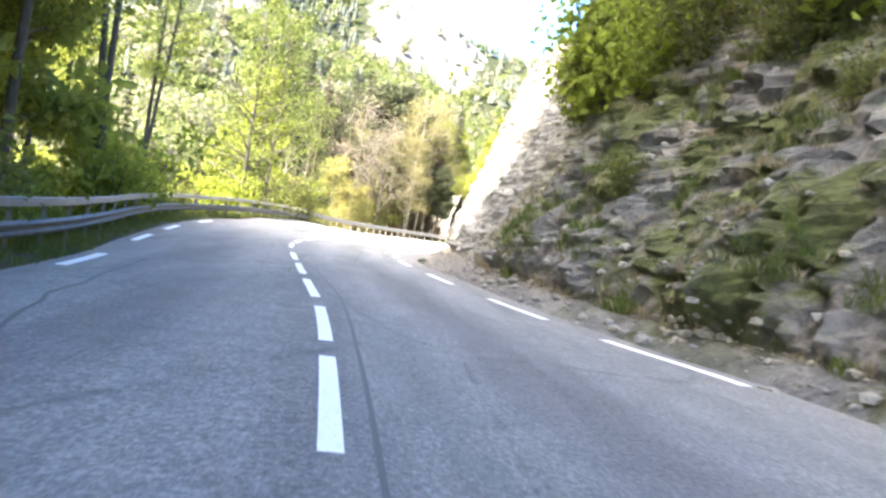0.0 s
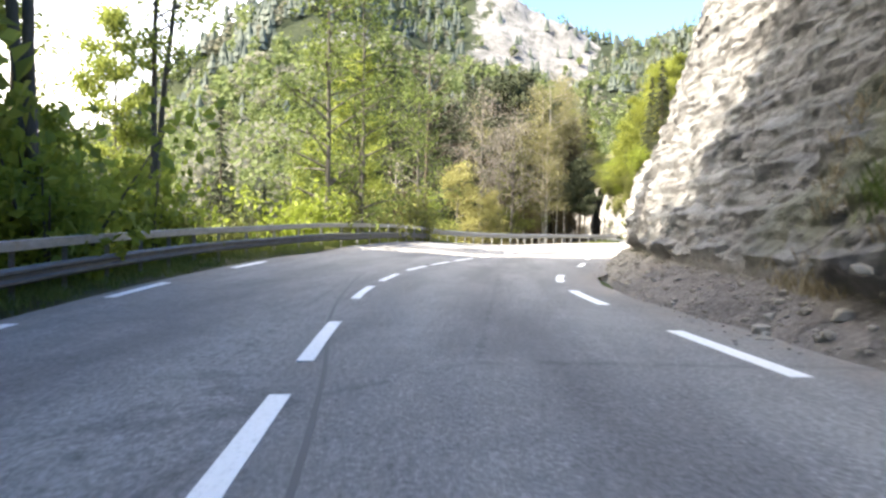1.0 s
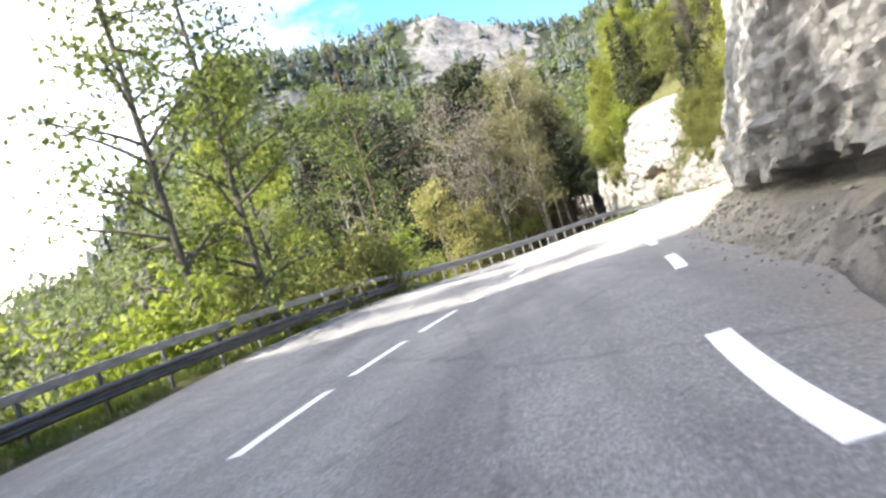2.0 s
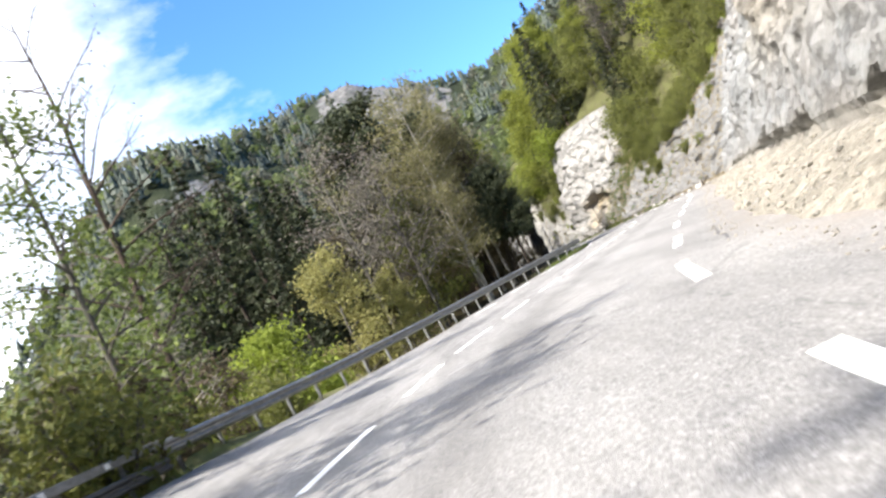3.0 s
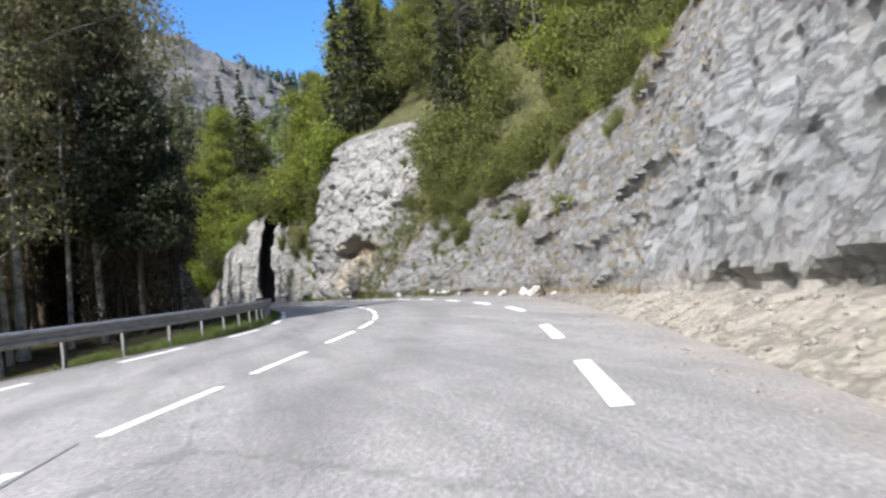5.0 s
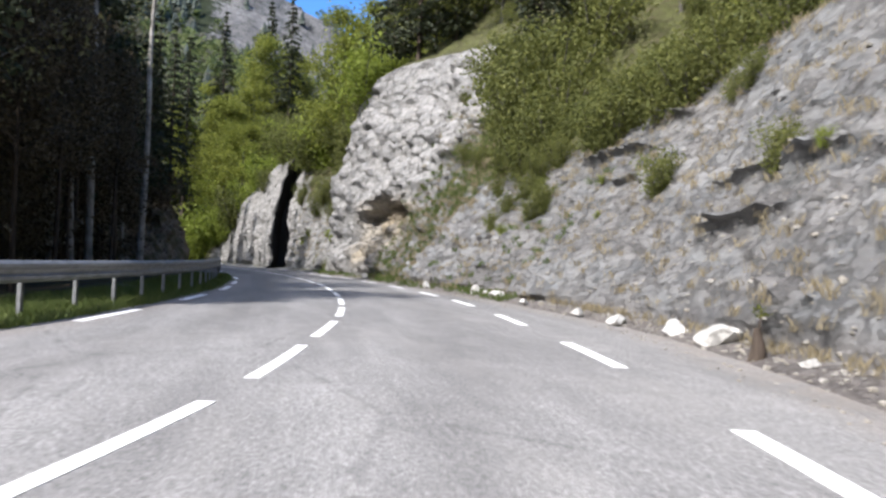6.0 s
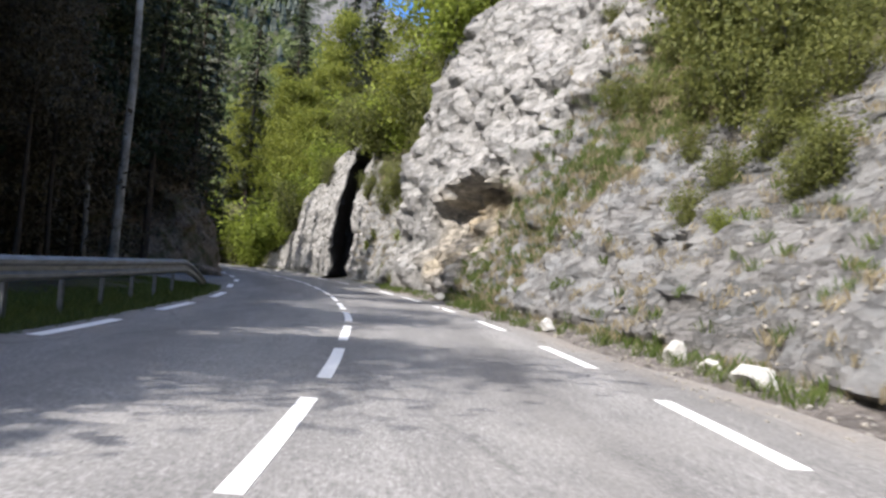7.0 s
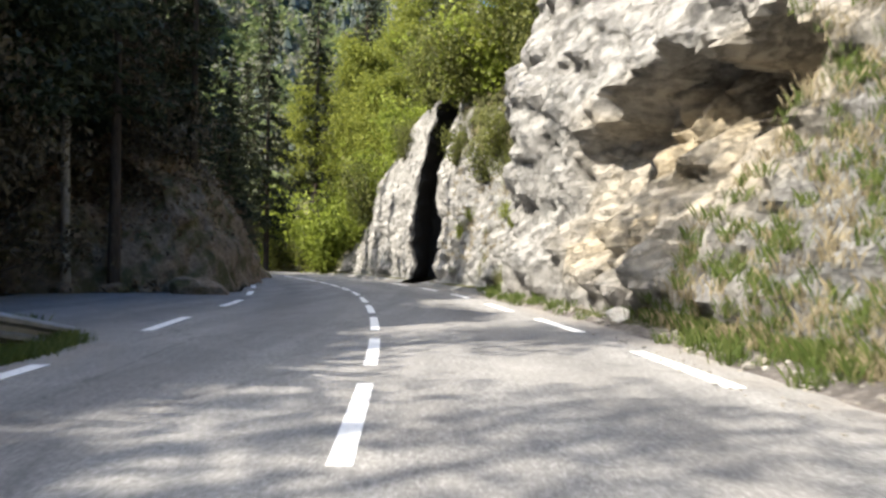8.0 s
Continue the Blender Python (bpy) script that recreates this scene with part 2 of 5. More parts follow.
def mountain_material():
    m = Mat("mountain side", 0.95, 0.1)
    n = m.noise(0.035, 7, 0.7)
    c = m.ramp(n, (0.3, (0.028, 0.038, 0.024)), (0.55, (0.045, 0.056, 0.03)), (0.75, (0.075, 0.08, 0.045)))
    rock = m.ramp(m.noise(0.07, 10, 0.85, m.coord((1, 1, 0.35))), (0.36, (0.06, 0.062, 0.06)), (0.5, (0.19, 0.188, 0.184)), (0.68, (0.34, 0.335, 0.327)))
    mask = m.ramp(m.math("ADD", m.attr("bare"), m.math("MULTIPLY", m.math("SUBTRACT", m.noise(0.03, 9, 0.75), 0.5), 2.4)), (0.50, 0.0), (0.60, 1.0))
    m.color(m.mix(mask, c, rock)).bump(m.noise(0.08, 8, 0.75), 1.0, 9.0)
    return m.m


def steel_material():
    m = Mat("galvanised steel", 0.55, 0.5, 0.55)
    n = m.noise(3.0, 5, 0.6, m.coord((1, 1, 3)))
    c = m.ramp(n, (0.3, (0.16, 0.165, 0.165)), (0.7, (0.29, 0.297, 0.297)))
    c = m.mix(m.ramp(m.noise(1.1, 6, 0.7), (0.62, 0.0), (0.75, 0.5)), c, (0.22, 0.17, 0.12))
    m.color(c).bump(n, 0.15, 0.01)
    return m.m


# darker copy of the steel: the lower rail's shade is in its colour
def shaded_steel_material():
    m = Mat("shaded steel", 0.6, 0.4, 0.4)
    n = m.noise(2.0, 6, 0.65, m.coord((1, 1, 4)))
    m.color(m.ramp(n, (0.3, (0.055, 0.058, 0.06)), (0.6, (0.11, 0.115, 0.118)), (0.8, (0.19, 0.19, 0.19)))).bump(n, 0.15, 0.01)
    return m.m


def stone_material():
    m = Mat("loose stone", 0.92, 0.2)
    f = m.noise(5.0, 7, 0.7)
    c = m.ramp(f, (0.3, (0.15, 0.143, 0.128)), (0.6, (0.30, 0.288, 0.262)), (0.8, (0.46, 0.448, 0.42)))
    c = m.mix(m.math("MULTIPLY", m.island(), 0.55), c, (0.26, 0.23, 0.18))
    m.color(c).bump(f, 0.8, 0.05)
    return m.m


ASPHALT, PAINT, ROCK, GROUND = asphalt_material(), paint_material(), rock_material(), ground_material()
MOUNTAIN, STEEL, STONE = mountain_material(), steel_material(), stone_material()
STEEL_SHADED = shaded_steel_material()
SEAL = Mat("bitumen seal", 0.7, 0.4).color((0.085, 0.084, 0.082)).m
REFLECT = Mat("white reflector", 0.4, 0.5).color((0.82, 0.82, 0.80)).m
LEAF_BEECH = leaf_material("young beech leaves", (0.12, 0.15, 0.03), (0.205, 0.245, 0.048), (0.31, 0.355, 0.08), 0.5)
LEAF_LIME = leaf_material("lime green leaves", (0.11, 0.145, 0.022), (0.185, 0.235, 0.034), (0.27, 0.325, 0.058), 0.5)
LEAF_SPRING = leaf_material("olive spring leaves", (0.095, 0.11, 0.019), (0.165, 0.19, 0.03), (0.25, 0.278, 0.052), 0.45)
LEAF_OCHRE = leaf_material("ochre spring leaves", (0.16, 0.15, 0.055), (0.25, 0.24, 0.085), (0.34, 0.325, 0.125), 0.45)
LEAF_PALE = leaf_material("pale budding twigs", (0.11, 0.10, 0.055), (0.165, 0.155, 0.075), (0.24, 0.23, 0.10), 0.4)
LEAF_OLIVE = leaf_material("olive shrub leaves", (0.06, 0.075, 0.022), (0.11, 0.125, 0.032), (0.18, 0.19, 0.052), 0.4)
LEAF_BROWN = leaf_material("brown thicket twigs", (0.045, 0.034, 0.022), (0.085, 0.066, 0.042), (0.13, 0.11, 0.065), 0.2)
LEAF_ALDER = leaf_material("green alder leaves", (0.05, 0.075, 0.018), (0.09, 0.125, 0.028), (0.16, 0.2, 0.05), 0.4)
LEAF_BARE = leaf_material("bare grey twigs", (0.10, 0.085, 0.07), (0.15, 0.13, 0.11), (0.22, 0.20, 0.17), 0.2)
NEEDLES = leaf_material("dark fir needles", (0.02, 0.026, 0.014), (0.034, 0.043, 0.021), (0.055, 0.066, 0.032), 0.15)
GRASS = leaf_material("grass", (0.045, 0.075, 0.016), (0.075, 0.12, 0.024), (0.15, 0.17, 0.055), 0.4)
DRY = leaf_material("dry stalks", (0.16, 0.13, 0.08), (0.25, 0.21, 0.13), (0.34, 0.29, 0.19), 0.3)
BARK_GREY = bark_material("grey beech bark", (0.07, 0.065, 0.055), (0.17, 0.16, 0.14))
BARK_BIRCH = bark_material("birch bark", (0.14, 0.125, 0.10), (0.66, 0.64, 0.58), 2.5, 0.8)
BARK_FIR = bark_material("fir bark", (0.045, 0.036, 0.028), (0.13, 0.10, 0.08))

# ---- lines of the plan: x over y ----


def line(*pts):
    """A smooth curve x(y) through points (y, x)."""
    ys, xs = np.array([p[0] for p in pts], float), np.array([p[1] for p in pts], float)
    d = np.diff(xs) / np.diff(ys)
    m = np.empty_like(xs)
    m[0], m[-1] = d[0], d[-1]
    mean = (d[:-1] + d[1:]) / 2
    m[1:-1] = np.where(d[:-1] * d[1:] > 0, np.sign(mean) * np.minimum(np.abs(mean), 2 * np.minimum(np.abs(d[:-1]), np.abs(d[1:]))), 0.0)

    def at(y):
        y = np.asarray(y, float)
        k = np.clip(np.searchsorted(ys, y) - 1, 0, len(ys) - 2)
        h = ys[k + 1] - ys[k]
        t = (np.clip(y, ys[0] - 60, ys[-1] + 60) - ys[k]) / h
        inside = (t >= 0) & (t <= 1)
        tt = np.clip(t, 0, 1)
        a = (2 * tt**3 - 3 * tt**2 + 1) * xs[k] + (tt**3 - 2 * tt**2 + tt) * h * m[k]
        b = (3 * tt**2 - 2 * tt**3) * xs[k + 1] + (tt**3 - tt**2) * h * m[k + 1]
        ends = np.where(t < 0, t * h * m[0], np.where(t > 1, (t - 1) * h * m[-1], 0.0))
        return a + b + np.where(inside, 0.0, ends)

    return at


centre = line((-45, 3.6), (-20, 1.0), (0, 0.15), (4.4, -0.02), (11.3, -0.52), (15.5, -1.04), (19.8, -1.59), (24.3, -2.15),
              (30.7, -2.75), (36, -2.85), (41, -2.5), (45.2, -1.95), (48.2, -1.45), (53.2, -0.65), (59.7, 0.35), (66, 1.6), (70.6, 3.1),
              (75.5, 4.85), (82.3, 7.4), (88, 9.4), (93, 11.1), (98, 12.9), (105, 15.4), (110, 16.9), (115, 17.9), (119, 18.55), (124, 19.05),
              (130, 19.35), (136, 19.4), (142, 19.1), (149, 18.5), (156, 17.6), (165, 16.0), (175, 13.4), (187, 9.3), (200, 3.5), (212, -4), (226, -14))
right_edge = line((-45, 8.4), (-20, 6.3), (0, 5.9), (9.7, 4.9), (12.5, 4.0), (17.7, 2.85), (24.1, 1.9), (30.4, 1.25), (33, 1.2), (36, 1.4), (39, 1.85), (42, 2.42), (44.8, 2.82),
                  (49.4, 3.4), (52.4, 3.75), (57.3, 4.75), (60.3, 5.4), (66.7, 7.3), (74, 9.5), (81, 11.9), (87.5, 14.1), (93.7, 16.3), (99.6, 18.3),
                  (105.4, 20.1), (112, 21.4), (118.4, 22.2), (125, 22.8), (130.7, 22.95), (137.3, 22.8), (143.8, 22.4), (149.6, 21.8), (155, 21.0),
                  (165, 19.4), (175, 16.9), (187, 13.2), (200, 8.0), (212, 1.0), (226, -9))
left_edge = line((-45, -0.6), (-20, -2.9), (0, -3.7), (13.4, -4.75), (16.4, -5.05), (21, -5.8), (27.4, -6.6), (30.4, -6.9), (38.3, -7.25), (48, -5.75),
                 (58, -4.4), (68, -2.3), (78, 0.2), (86.4, 2.7), (89, 3.75), (92.6, 5.1), (101, 8.8), (107, 11.3), (112.9, 13.5), (119.5, 14.7), (126, 15.4),
                 (132.8, 15.8), (138.5, 15.8), (144.5, 15.5), (151.7, 14.6), (158.4, 13.8), (165, 12.4), (175, 9.8), (187, 5.6), (200, -0.6), (212, -8), (226, -18))
rail_line = line((-45, -2.5), (-20, -4.6), (0, -5.3), (15.5, -6.2), (30, -8.15), (38, -8.75), (44, -7.9), (50, -6.75), (58, -6.0), (68, -4.6), (78.8, -1.8),
                 (83, -0.2), (90, 2.2), (95.8, 4.4), (99.5, 6.2), (105, 9.2), (110, 11.6), (115.5, 13.2), (124, 14.5), (132, 15.0), (137, 14.95), (142, 14.8), (147.5, 14.35), (152, 13.9))
# foot of the bank on the hill side, foot of the rock, height of the bank, height of the rock, and its slope
bank_foot = line((-45, 9.6), (-20, 7.2), (0, 6.4), (9.8, 5.3), (15, 4.1), (19, 3.5), (22, 3.1), (25, 2.9), (31, 2.8), (36, 3.0), (42, 3.6), (47, 4.3), (51, 5.0), (55, 5.8),
                 (62.5, 7.4), (65.4, 8.3), (74, 11.2), (80, 12.9), (85, 14.7), (94, 18.0), (107, 22.0), (112.5, 23.4), (119.5, 24.4), (127.7, 24.3), (131, 24.2),
                 (135.5, 23.7), (144, 22.9), (150, 22.5), (158, 21.3), (167.6, 19.6), (178, 17.3), (187, 14.6), (200, 10.5), (209, 4.0), (226, -7))
rock_foot = line((-45, 10.6), (-20, 8.0), (0, 7.2), (9.8, 6.0), (15, 4.9), (19, 4.2), (22, 3.8), (25, 3.6), (31, 3.5), (36, 3.55), (42, 3.95), (47, 4.8), (51, 5.9), (55, 7.1),
                 (65, 10.0), (77, 13.8), (90, 18.4), (100, 21.4), (107, 23.0), (113, 24.2), (120, 25.1), (127, 25.3), (131, 25.1),
                 (136, 24.6), (142, 23.7), (148, 23.3), (154, 22.5), (159, 21.5), (161.5, 21.1), (163, 21.9), (166, 21.2), (170, 20.2), (175, 18.8), (178.0, 18.62), (178.4, 18.6), (179.0, 20.6), (179.3, 20.6), (180.3, 17.8), (180.65, 17.3), (180.75, 17.1), (181.5, 16.9), (187, 15.2), (200, 10.9), (209, 4.5), (226, -6.5))
bank_high = line((-45, 0.35), (15, 0.4), (25, 0.5), (36, 0.55), (47, 0.62), (60, 0.66), (85, 0.62), (97, 0.4), (107, 0.22), (125, 0.15), (150, 0.2), (226, 0.2))
rock_high = line((-45, 15), (0, 14), (15, 12.5), (25, 11), (40, 10.6), (50, 12), (65, 15), (80, 14), (90, 13.2), (100, 11.8), (110, 10.4), (115, 9.4), (125, 7.3), (132, 6.0), (137, 5.8), (142, 9.6),
                 (147, 13.7), (155, 14.3), (160, 13.2), (162.5, 10.2), (165, 8.8), (170, 8.6), (178, 10.2), (182, 10.6), (187, 9.6), (193, 7.2), (197, 5.0), (200, 2.5), (203, 0.9), (226, 0.9))
rock_lean = line((-45, 0.80), (10, 0.72), (19, 0.62), (25, 0.56), (33, 0.46), (40, 0.33), (47, 0.34), (60, 0.46), (77, 0.52), (95, 0.56), (110, 0.62), (132, 0.72), (140, 0.6), (146, 0.42),
                 (150, 0.40), (156, 0.26), (161, 0.16), (164, 0.3), (170, 0.26), (177, 0.06), (187, 0.06), (200, 0.22), (226, 0.6))    # metres back per metre up


# cross-fall of the road: the valley side lies low in the first bend and high in the second
lift = line((-45, -0.26), (12, -0.26), (22, -0.18), (30, 0.0), (40, 0.2), (48, 0.42), (56, 0.46), (64, 0.4), (72, 0.2), (80, 0.06), (90, 0.0), (226, 0.0))


def road_z(x, y):
    """Height of the tilted lane and verge on the valley side."""
    yc = np.clip(y, -45, 226)
    return lift(yc) * np.clip((centre(yc) - x) / 5.4, 0.0, 1.15)


def value_noise(p, seed=0):
    """Smooth lattice noise in -1..1 for points p (n, 3)."""
    i = np.floor(p).astype(np.int64)
    f = p - i
    f = f * f * (3 - 2 * f)
    out = np.zeros(len(p))
    for dx in (0, 1):
        for dy in (0, 1):
            for dz in (0, 1):
                h = (i[:, 0] + dx) * 374761393 + (i[:, 1] + dy) * 668265263 + (i[:, 2] + dz) * 2147483647 + seed * 1274126177
                h = (h ^ (h >> 13)) * 1274126177
                h = (h ^ (h >> 16)) & 0xFFFF
                w = np.where(dx, f[:, 0], 1 - f[:, 0]) * np.where(dy, f[:, 1], 1 - f[:, 1]) * np.where(dz, f[:, 2], 1 - f[:, 2])
                out += w * (h / 32767.5 - 1)
    return out


def fbm(p, octaves=4, seed=0, gain=0.5):
    out, a = np.zeros(len(p)), 1.0
    for k in range(octaves):
        out += a * value_noise(p * 2.03**k + 17.3 * k, seed + k)
        a *= gain
    return out


def window(v, a, b, c, d):
    return np.clip((v - a) / (b - a), 0, 1) * np.clip((d - v) / (d - c), 0, 1)


def upper_slope(d):
    """Rise of the hillside d metres behind the top of the rock."""
    return 46 * (1 - np.exp(-np.maximum(d, 0) / 55.0))


def hill_height(x, y):
    """Plain height of the hill side over the plan, with no relief."""
    x, y = np.asarray(x, float), np.asarray(y, float)
    top = rock_foot(y) + rock_lean(y) * rock_high(y)
    wall = (x - rock_foot(y)) / np.maximum(rock_lean(y), 0.05)
    return np.where(x < rock_foot(y), 0.0, np.where(x < top, np.minimum(wall, rock_high(y)), rock_high(y) + upper_slope(x - top)))


drop = line((-50, -0.5), (60, -0.62), (98, -0.6), (112, -0.18), (122, 0.0), (140, 0.02), (152, 0.0), (160, 0.5), (166, 1.3), (180, 1.3), (200, 0.6), (226, 0.4))


def left_height(x, y):
    x, y = np.asarray(x, float), np.asarray(y, float)
    rim = np.where(y < 140, rail_line(np.minimum(y, 140)) - 0.7, left_edge(y) - 1.2 - 6.5 * window(y, 146, 150, 163, 165) - 2.6 * window(y, 158, 163, 185, 195))
    d = np.maximum(rim - x, 0)
    s = drop(y)
    down = -11 * (1 - np.exp(-d * 0.6 / 11))
    up = 9 * (1 - np.exp(-d * np.maximum(s, 0) / 9))
    return np.where(s < 0, down * np.clip(-s / 0.6, 0, 1.05), up)


def terrain(x, y):
    """Height of the ground beside the road."""
    return level_terrain(x, y) + road_z(np.asarray(x, float), np.asarray(y, float))


def level_terrain(x, y):
    """The same with no cross-fall."""
    x, y = np.asarray(x, float), np.asarray(y, float)
    yy = np.clip(y, -45, 226)
    l = left_height(x, yy)
    r = hill_height(x, yy)
    return np.where(x < left_edge(yy), l, np.where(x > bank_foot(yy), r, 0.0))


def verge_left(y):
    """Outer edge of the asphalt on the valley side."""
    y = np.asarray(y, float)
    near = rail_line(np.minimum(y, 141)) + 0.12
    w = window(y, 44, 50, 108, 114)
    return left_edge(y) - 0.35 - 6.3 * window(y, 147, 150.5, 160.5, 163.5) - w * np.maximum(left_edge(y) - 0.35 - near, 0)


# ---- building helpers ----


def mesh_from(name, verts, faces, mats, smooth=False, index=None):
    me = bpy.data.meshes.new(name)
    me.from_pydata([tuple(v) for v in verts] if not isinstance(verts, np.ndarray) else verts.tolist(), [], faces if isinstance(faces, list) else faces.tolist())
    for m in mats:
        me.materials.append(m)
    if index is not None:
        me.polygons.foreach_set("material_index", np.asarray(index, np.int32))
    if smooth:
        me.polygons.foreach_set("use_smooth", np.ones(len(me.polygons), bool))
    me.update()
    return me


def part_mesh(name, me, parent, label=""):
    ob = new(name, me)
    ob.parent = parent
    if label:
        ob["label"] = label
    return ob


def part(name, bm, material, parent, label=""):
    me = bpy.data.meshes.new(name)
    bm.to_mesh(me)
    bm.free()
    me.materials.append(material)
    return part_mesh(name, me, parent, label)


def grid_faces(nu, nv, first=0):
    a = np.arange(nu - 1)[:, None] * nv + np.arange(nv - 1)[None, :] + first
    return np.stack([a, a + nv, a + nv + 1, a + 1], -1).reshape(-1, 4)


def set_attr(me, name, values):
    a = me.attributes.new(name, "FLOAT", "POINT")
    a.data.foreach_set("value", np.asarray(values, np.float32))


# ---- ground ----


def steps(*runs):
    out = []
    for a, b, s in runs:
        out += list(np.arange(a, b, s))
    return np.array(out + [runs[-1][1]], float)


def build_ground():
    gx = steps((-2600, -400, 275), (-400, -120, 40), (-120, -50, 7), (-50, 40, 1.5), (40, 130, 9), (130, 400, 45), (400, 2600, 275))
    gy = steps((-2600, -400, 275), (-400, -120, 40), (-120, -48, 9), (-48, 230, 1.5), (230, 400, 17), (400, 2600, 200))
    X, Y = np.meshgrid(gx, gy, indexing="ij")
    x, y = X.ravel(), Y.ravel()
    z = level_terrain(x, y)
    yc = np.clip(y, -45, 226)
    inner = (x > left_edge(yc) - 1.0) & (x < rock_foot(yc) + 3)
    crown_x = rock_foot(yc) + rock_lean(yc) * rock_high(yc) + 6
    z = np.where(x > bank_foot(yc) - 1, np.where(x < crown_x, -1.0, z - 3.0), z)
    z = z + np.where(inner, 0.0, (0.5 + 0.5 * window(y, 150, 160, 240, 260)) * fbm(np.stack([x * 0.22, y * 0.22, x * 0], 1), 4, 5))
    z = np.where((x > left_edge(yc) - 0.9) & (x < bank_foot(yc) + 0.8), -0.14, z)
    z = np.where((y > 145) & (y < 164.6) & (x > 2.0) & (x < left_edge(yc)), np.minimum(z, 0.0) - 0.04 - 0.1 * (x > verge_left(yc) - 0.6), z)
    edge = (x <= left_edge(yc) - 0.9) & (x > left_edge(yc) - 2.5)
    z = np.where(edge, np.minimum(z, 0.0) - 0.03, z) + road_z(x, y)
    me = mesh_from("ground", np.stack([x, y, z], 1), grid_faces(len(gx), len(gy)), [GROUND], True)
    set_attr(me, "litter", np.clip(window(y, 112, 120, 900, 901) + window(rail_line(np.minimum(yc, 141)) - x, 6, 12, 9000, 9001), 0, 0.92) * (1 - window(rail_line(np.minimum(yc, 141)) - x, -2, -1, 1.2, 2.2) * (y < 148)) + 0.6 * window(rail_line(np.minimum(yc, 141)) - x, -4, -3, 0.8, 2.0) * (y < 66))
    tagged(new("ground", me), "grassy forest ground falling away beside the road", "ground", kind="structure")


build_ground()


def build_mountain():
    """Wooded mountain sides round the valley head, with a bare white cliff under the summit."""
    az = np.radians(np.arange(-75, 100.1, 0.55))
    rr = np.concatenate([np.arange(175, 420, 6.5), np.arange(420, 1100, 8.5)])
    crest = line((-90, 20), (-40, 21), (-20, 17), (-13, 14.5), (-9, 13.4), (-4, 14.3), (1, 16.4), (6, 17.2), (12, 17.4), (16, 18.0), (19, 17.2), (22, 14.8),
                 (26, 11.2), (31, 5.6), (36, 4.0), (50, 5.0), (80, 9), (110, 12))
    far = line((-90, 420), (-30, 480), (-12, 640), (2, 720), (8, 620), (13, 430), (20, 400), (30, 460), (45, 700), (110, 700))
    A, R_ = np.meshgrid(az, rr, indexing="ij")
    a, r = A.ravel(), R_.ravel()
    deg = np.degrees(a)
    D, E = far(deg), np.tan(np.radians(crest(deg)))
    t = np.clip((r - 165) / (D - 165), 0, 1.35)
    p = np.stack([np.sin(a) * r * 0.012, np.cos(a) * r * 0.012, r * 0], 1)
    rise = np.where(t < 1, t**1.25, 1 - (t - 1) ** 2 * 0.8)
    z = E * D * rise - 12 * (1 - np.clip(t * 4, 0, 1)) + fbm(p, 5, 31) * 12 * np.clip(t * 2, 0, 1) * np.where(t > 0.9, 0.35, 1.0)
    x, y = 5 - np.sin(a) * r, 55 + np.cos(a) * r
    # the bare cliff: a steep step near the top
    bare = window(deg, -7.5, -4.0, 1.5, 4.5) * window(t, 0.62, 0.72, 0.90, 0.97)
    z = z + 16 * bare * np.clip((t - 0.8) * 5, -1, 1) + bare * 9 * np.abs(fbm(p * 4.0, 4, 37))
    bare = np.maximum(bare, 0.50 * window(deg, 4, 9, 16, 20) * window(t, 0.55, 0.62, 0.70, 0.76))
    me = mesh_from("mountain", np.stack([x, y, z], 1), grid_faces(len(az), len(rr)), [MOUNTAIN], True)
    set_attr(me, "bare", bare)
    tagged(new("mountain", me), "wooded mountain sides with a bare white limestone cliff", "mountain", kind="structure")
    return az, rr, x.reshape(A.shape), y.reshape(A.shape), z.reshape(A.shape), bare.reshape(A.shape), t.reshape(A.shape), deg.reshape(A.shape)


MOUNT = build_mountain()


# ---- road ----


def strip(name, ya, yb, left, right, z, mat, step=1.0, crown=0.0, nu=9):
    ys = np.linspace(ya, yb, max(2, int((yb - ya) / step) + 1))
    u = np.linspace(0, 1, nu)
    x = left(ys)[:, None] * (1 - u) + right(ys)[:, None] * u
    yy = np.repeat(ys[:, None], nu, 1)
    zz = z + crown * (1 - (2 * u - 1) ** 2)[None, :] + road_z(x, yy)
    return mesh_from(name, np.stack([x, yy, zz], -1).reshape(-1, 3), grid_faces(len(ys), nu)[:, ::-1], [mat], True)


def verge_right(y):
    y = np.asarray(y, float)
    e = right_edge(y) + 0.9 + 0.06 * np.sin(y * 0.37) + 0.04 * np.sin(y * 1.9)
    e = e + window(y, 35, 42, 128, 134) * np.maximum(bank_foot(y) + 0.1 - e, 0)
    return np.minimum(e, bank_foot(y) + 0.45)


road_mesh = strip("road", -45, 226, verge_left, verge_right, 0.0, ASPHALT, 0.8, 0.0, 41)
_co = np.empty(len(road_mesh.vertices) * 3)
road_mesh.vertices.foreach_get("co", _co)
_co = _co.reshape(-1, 3)
set_attr(road_mesh, "across", _co[:, 0] - centre(_co[:, 1]))
set_attr(road_mesh, "rim", np.clip(1 - np.minimum(verge_right(_co[:, 1]) - _co[:, 0], _co[:, 0] - verge_left(_co[:, 1])) / 0.9, 0, 1))
road = tagged(new("road", road_mesh),
              "worn grey asphalt mountain road with white dashed lines", "road", kind="structure")


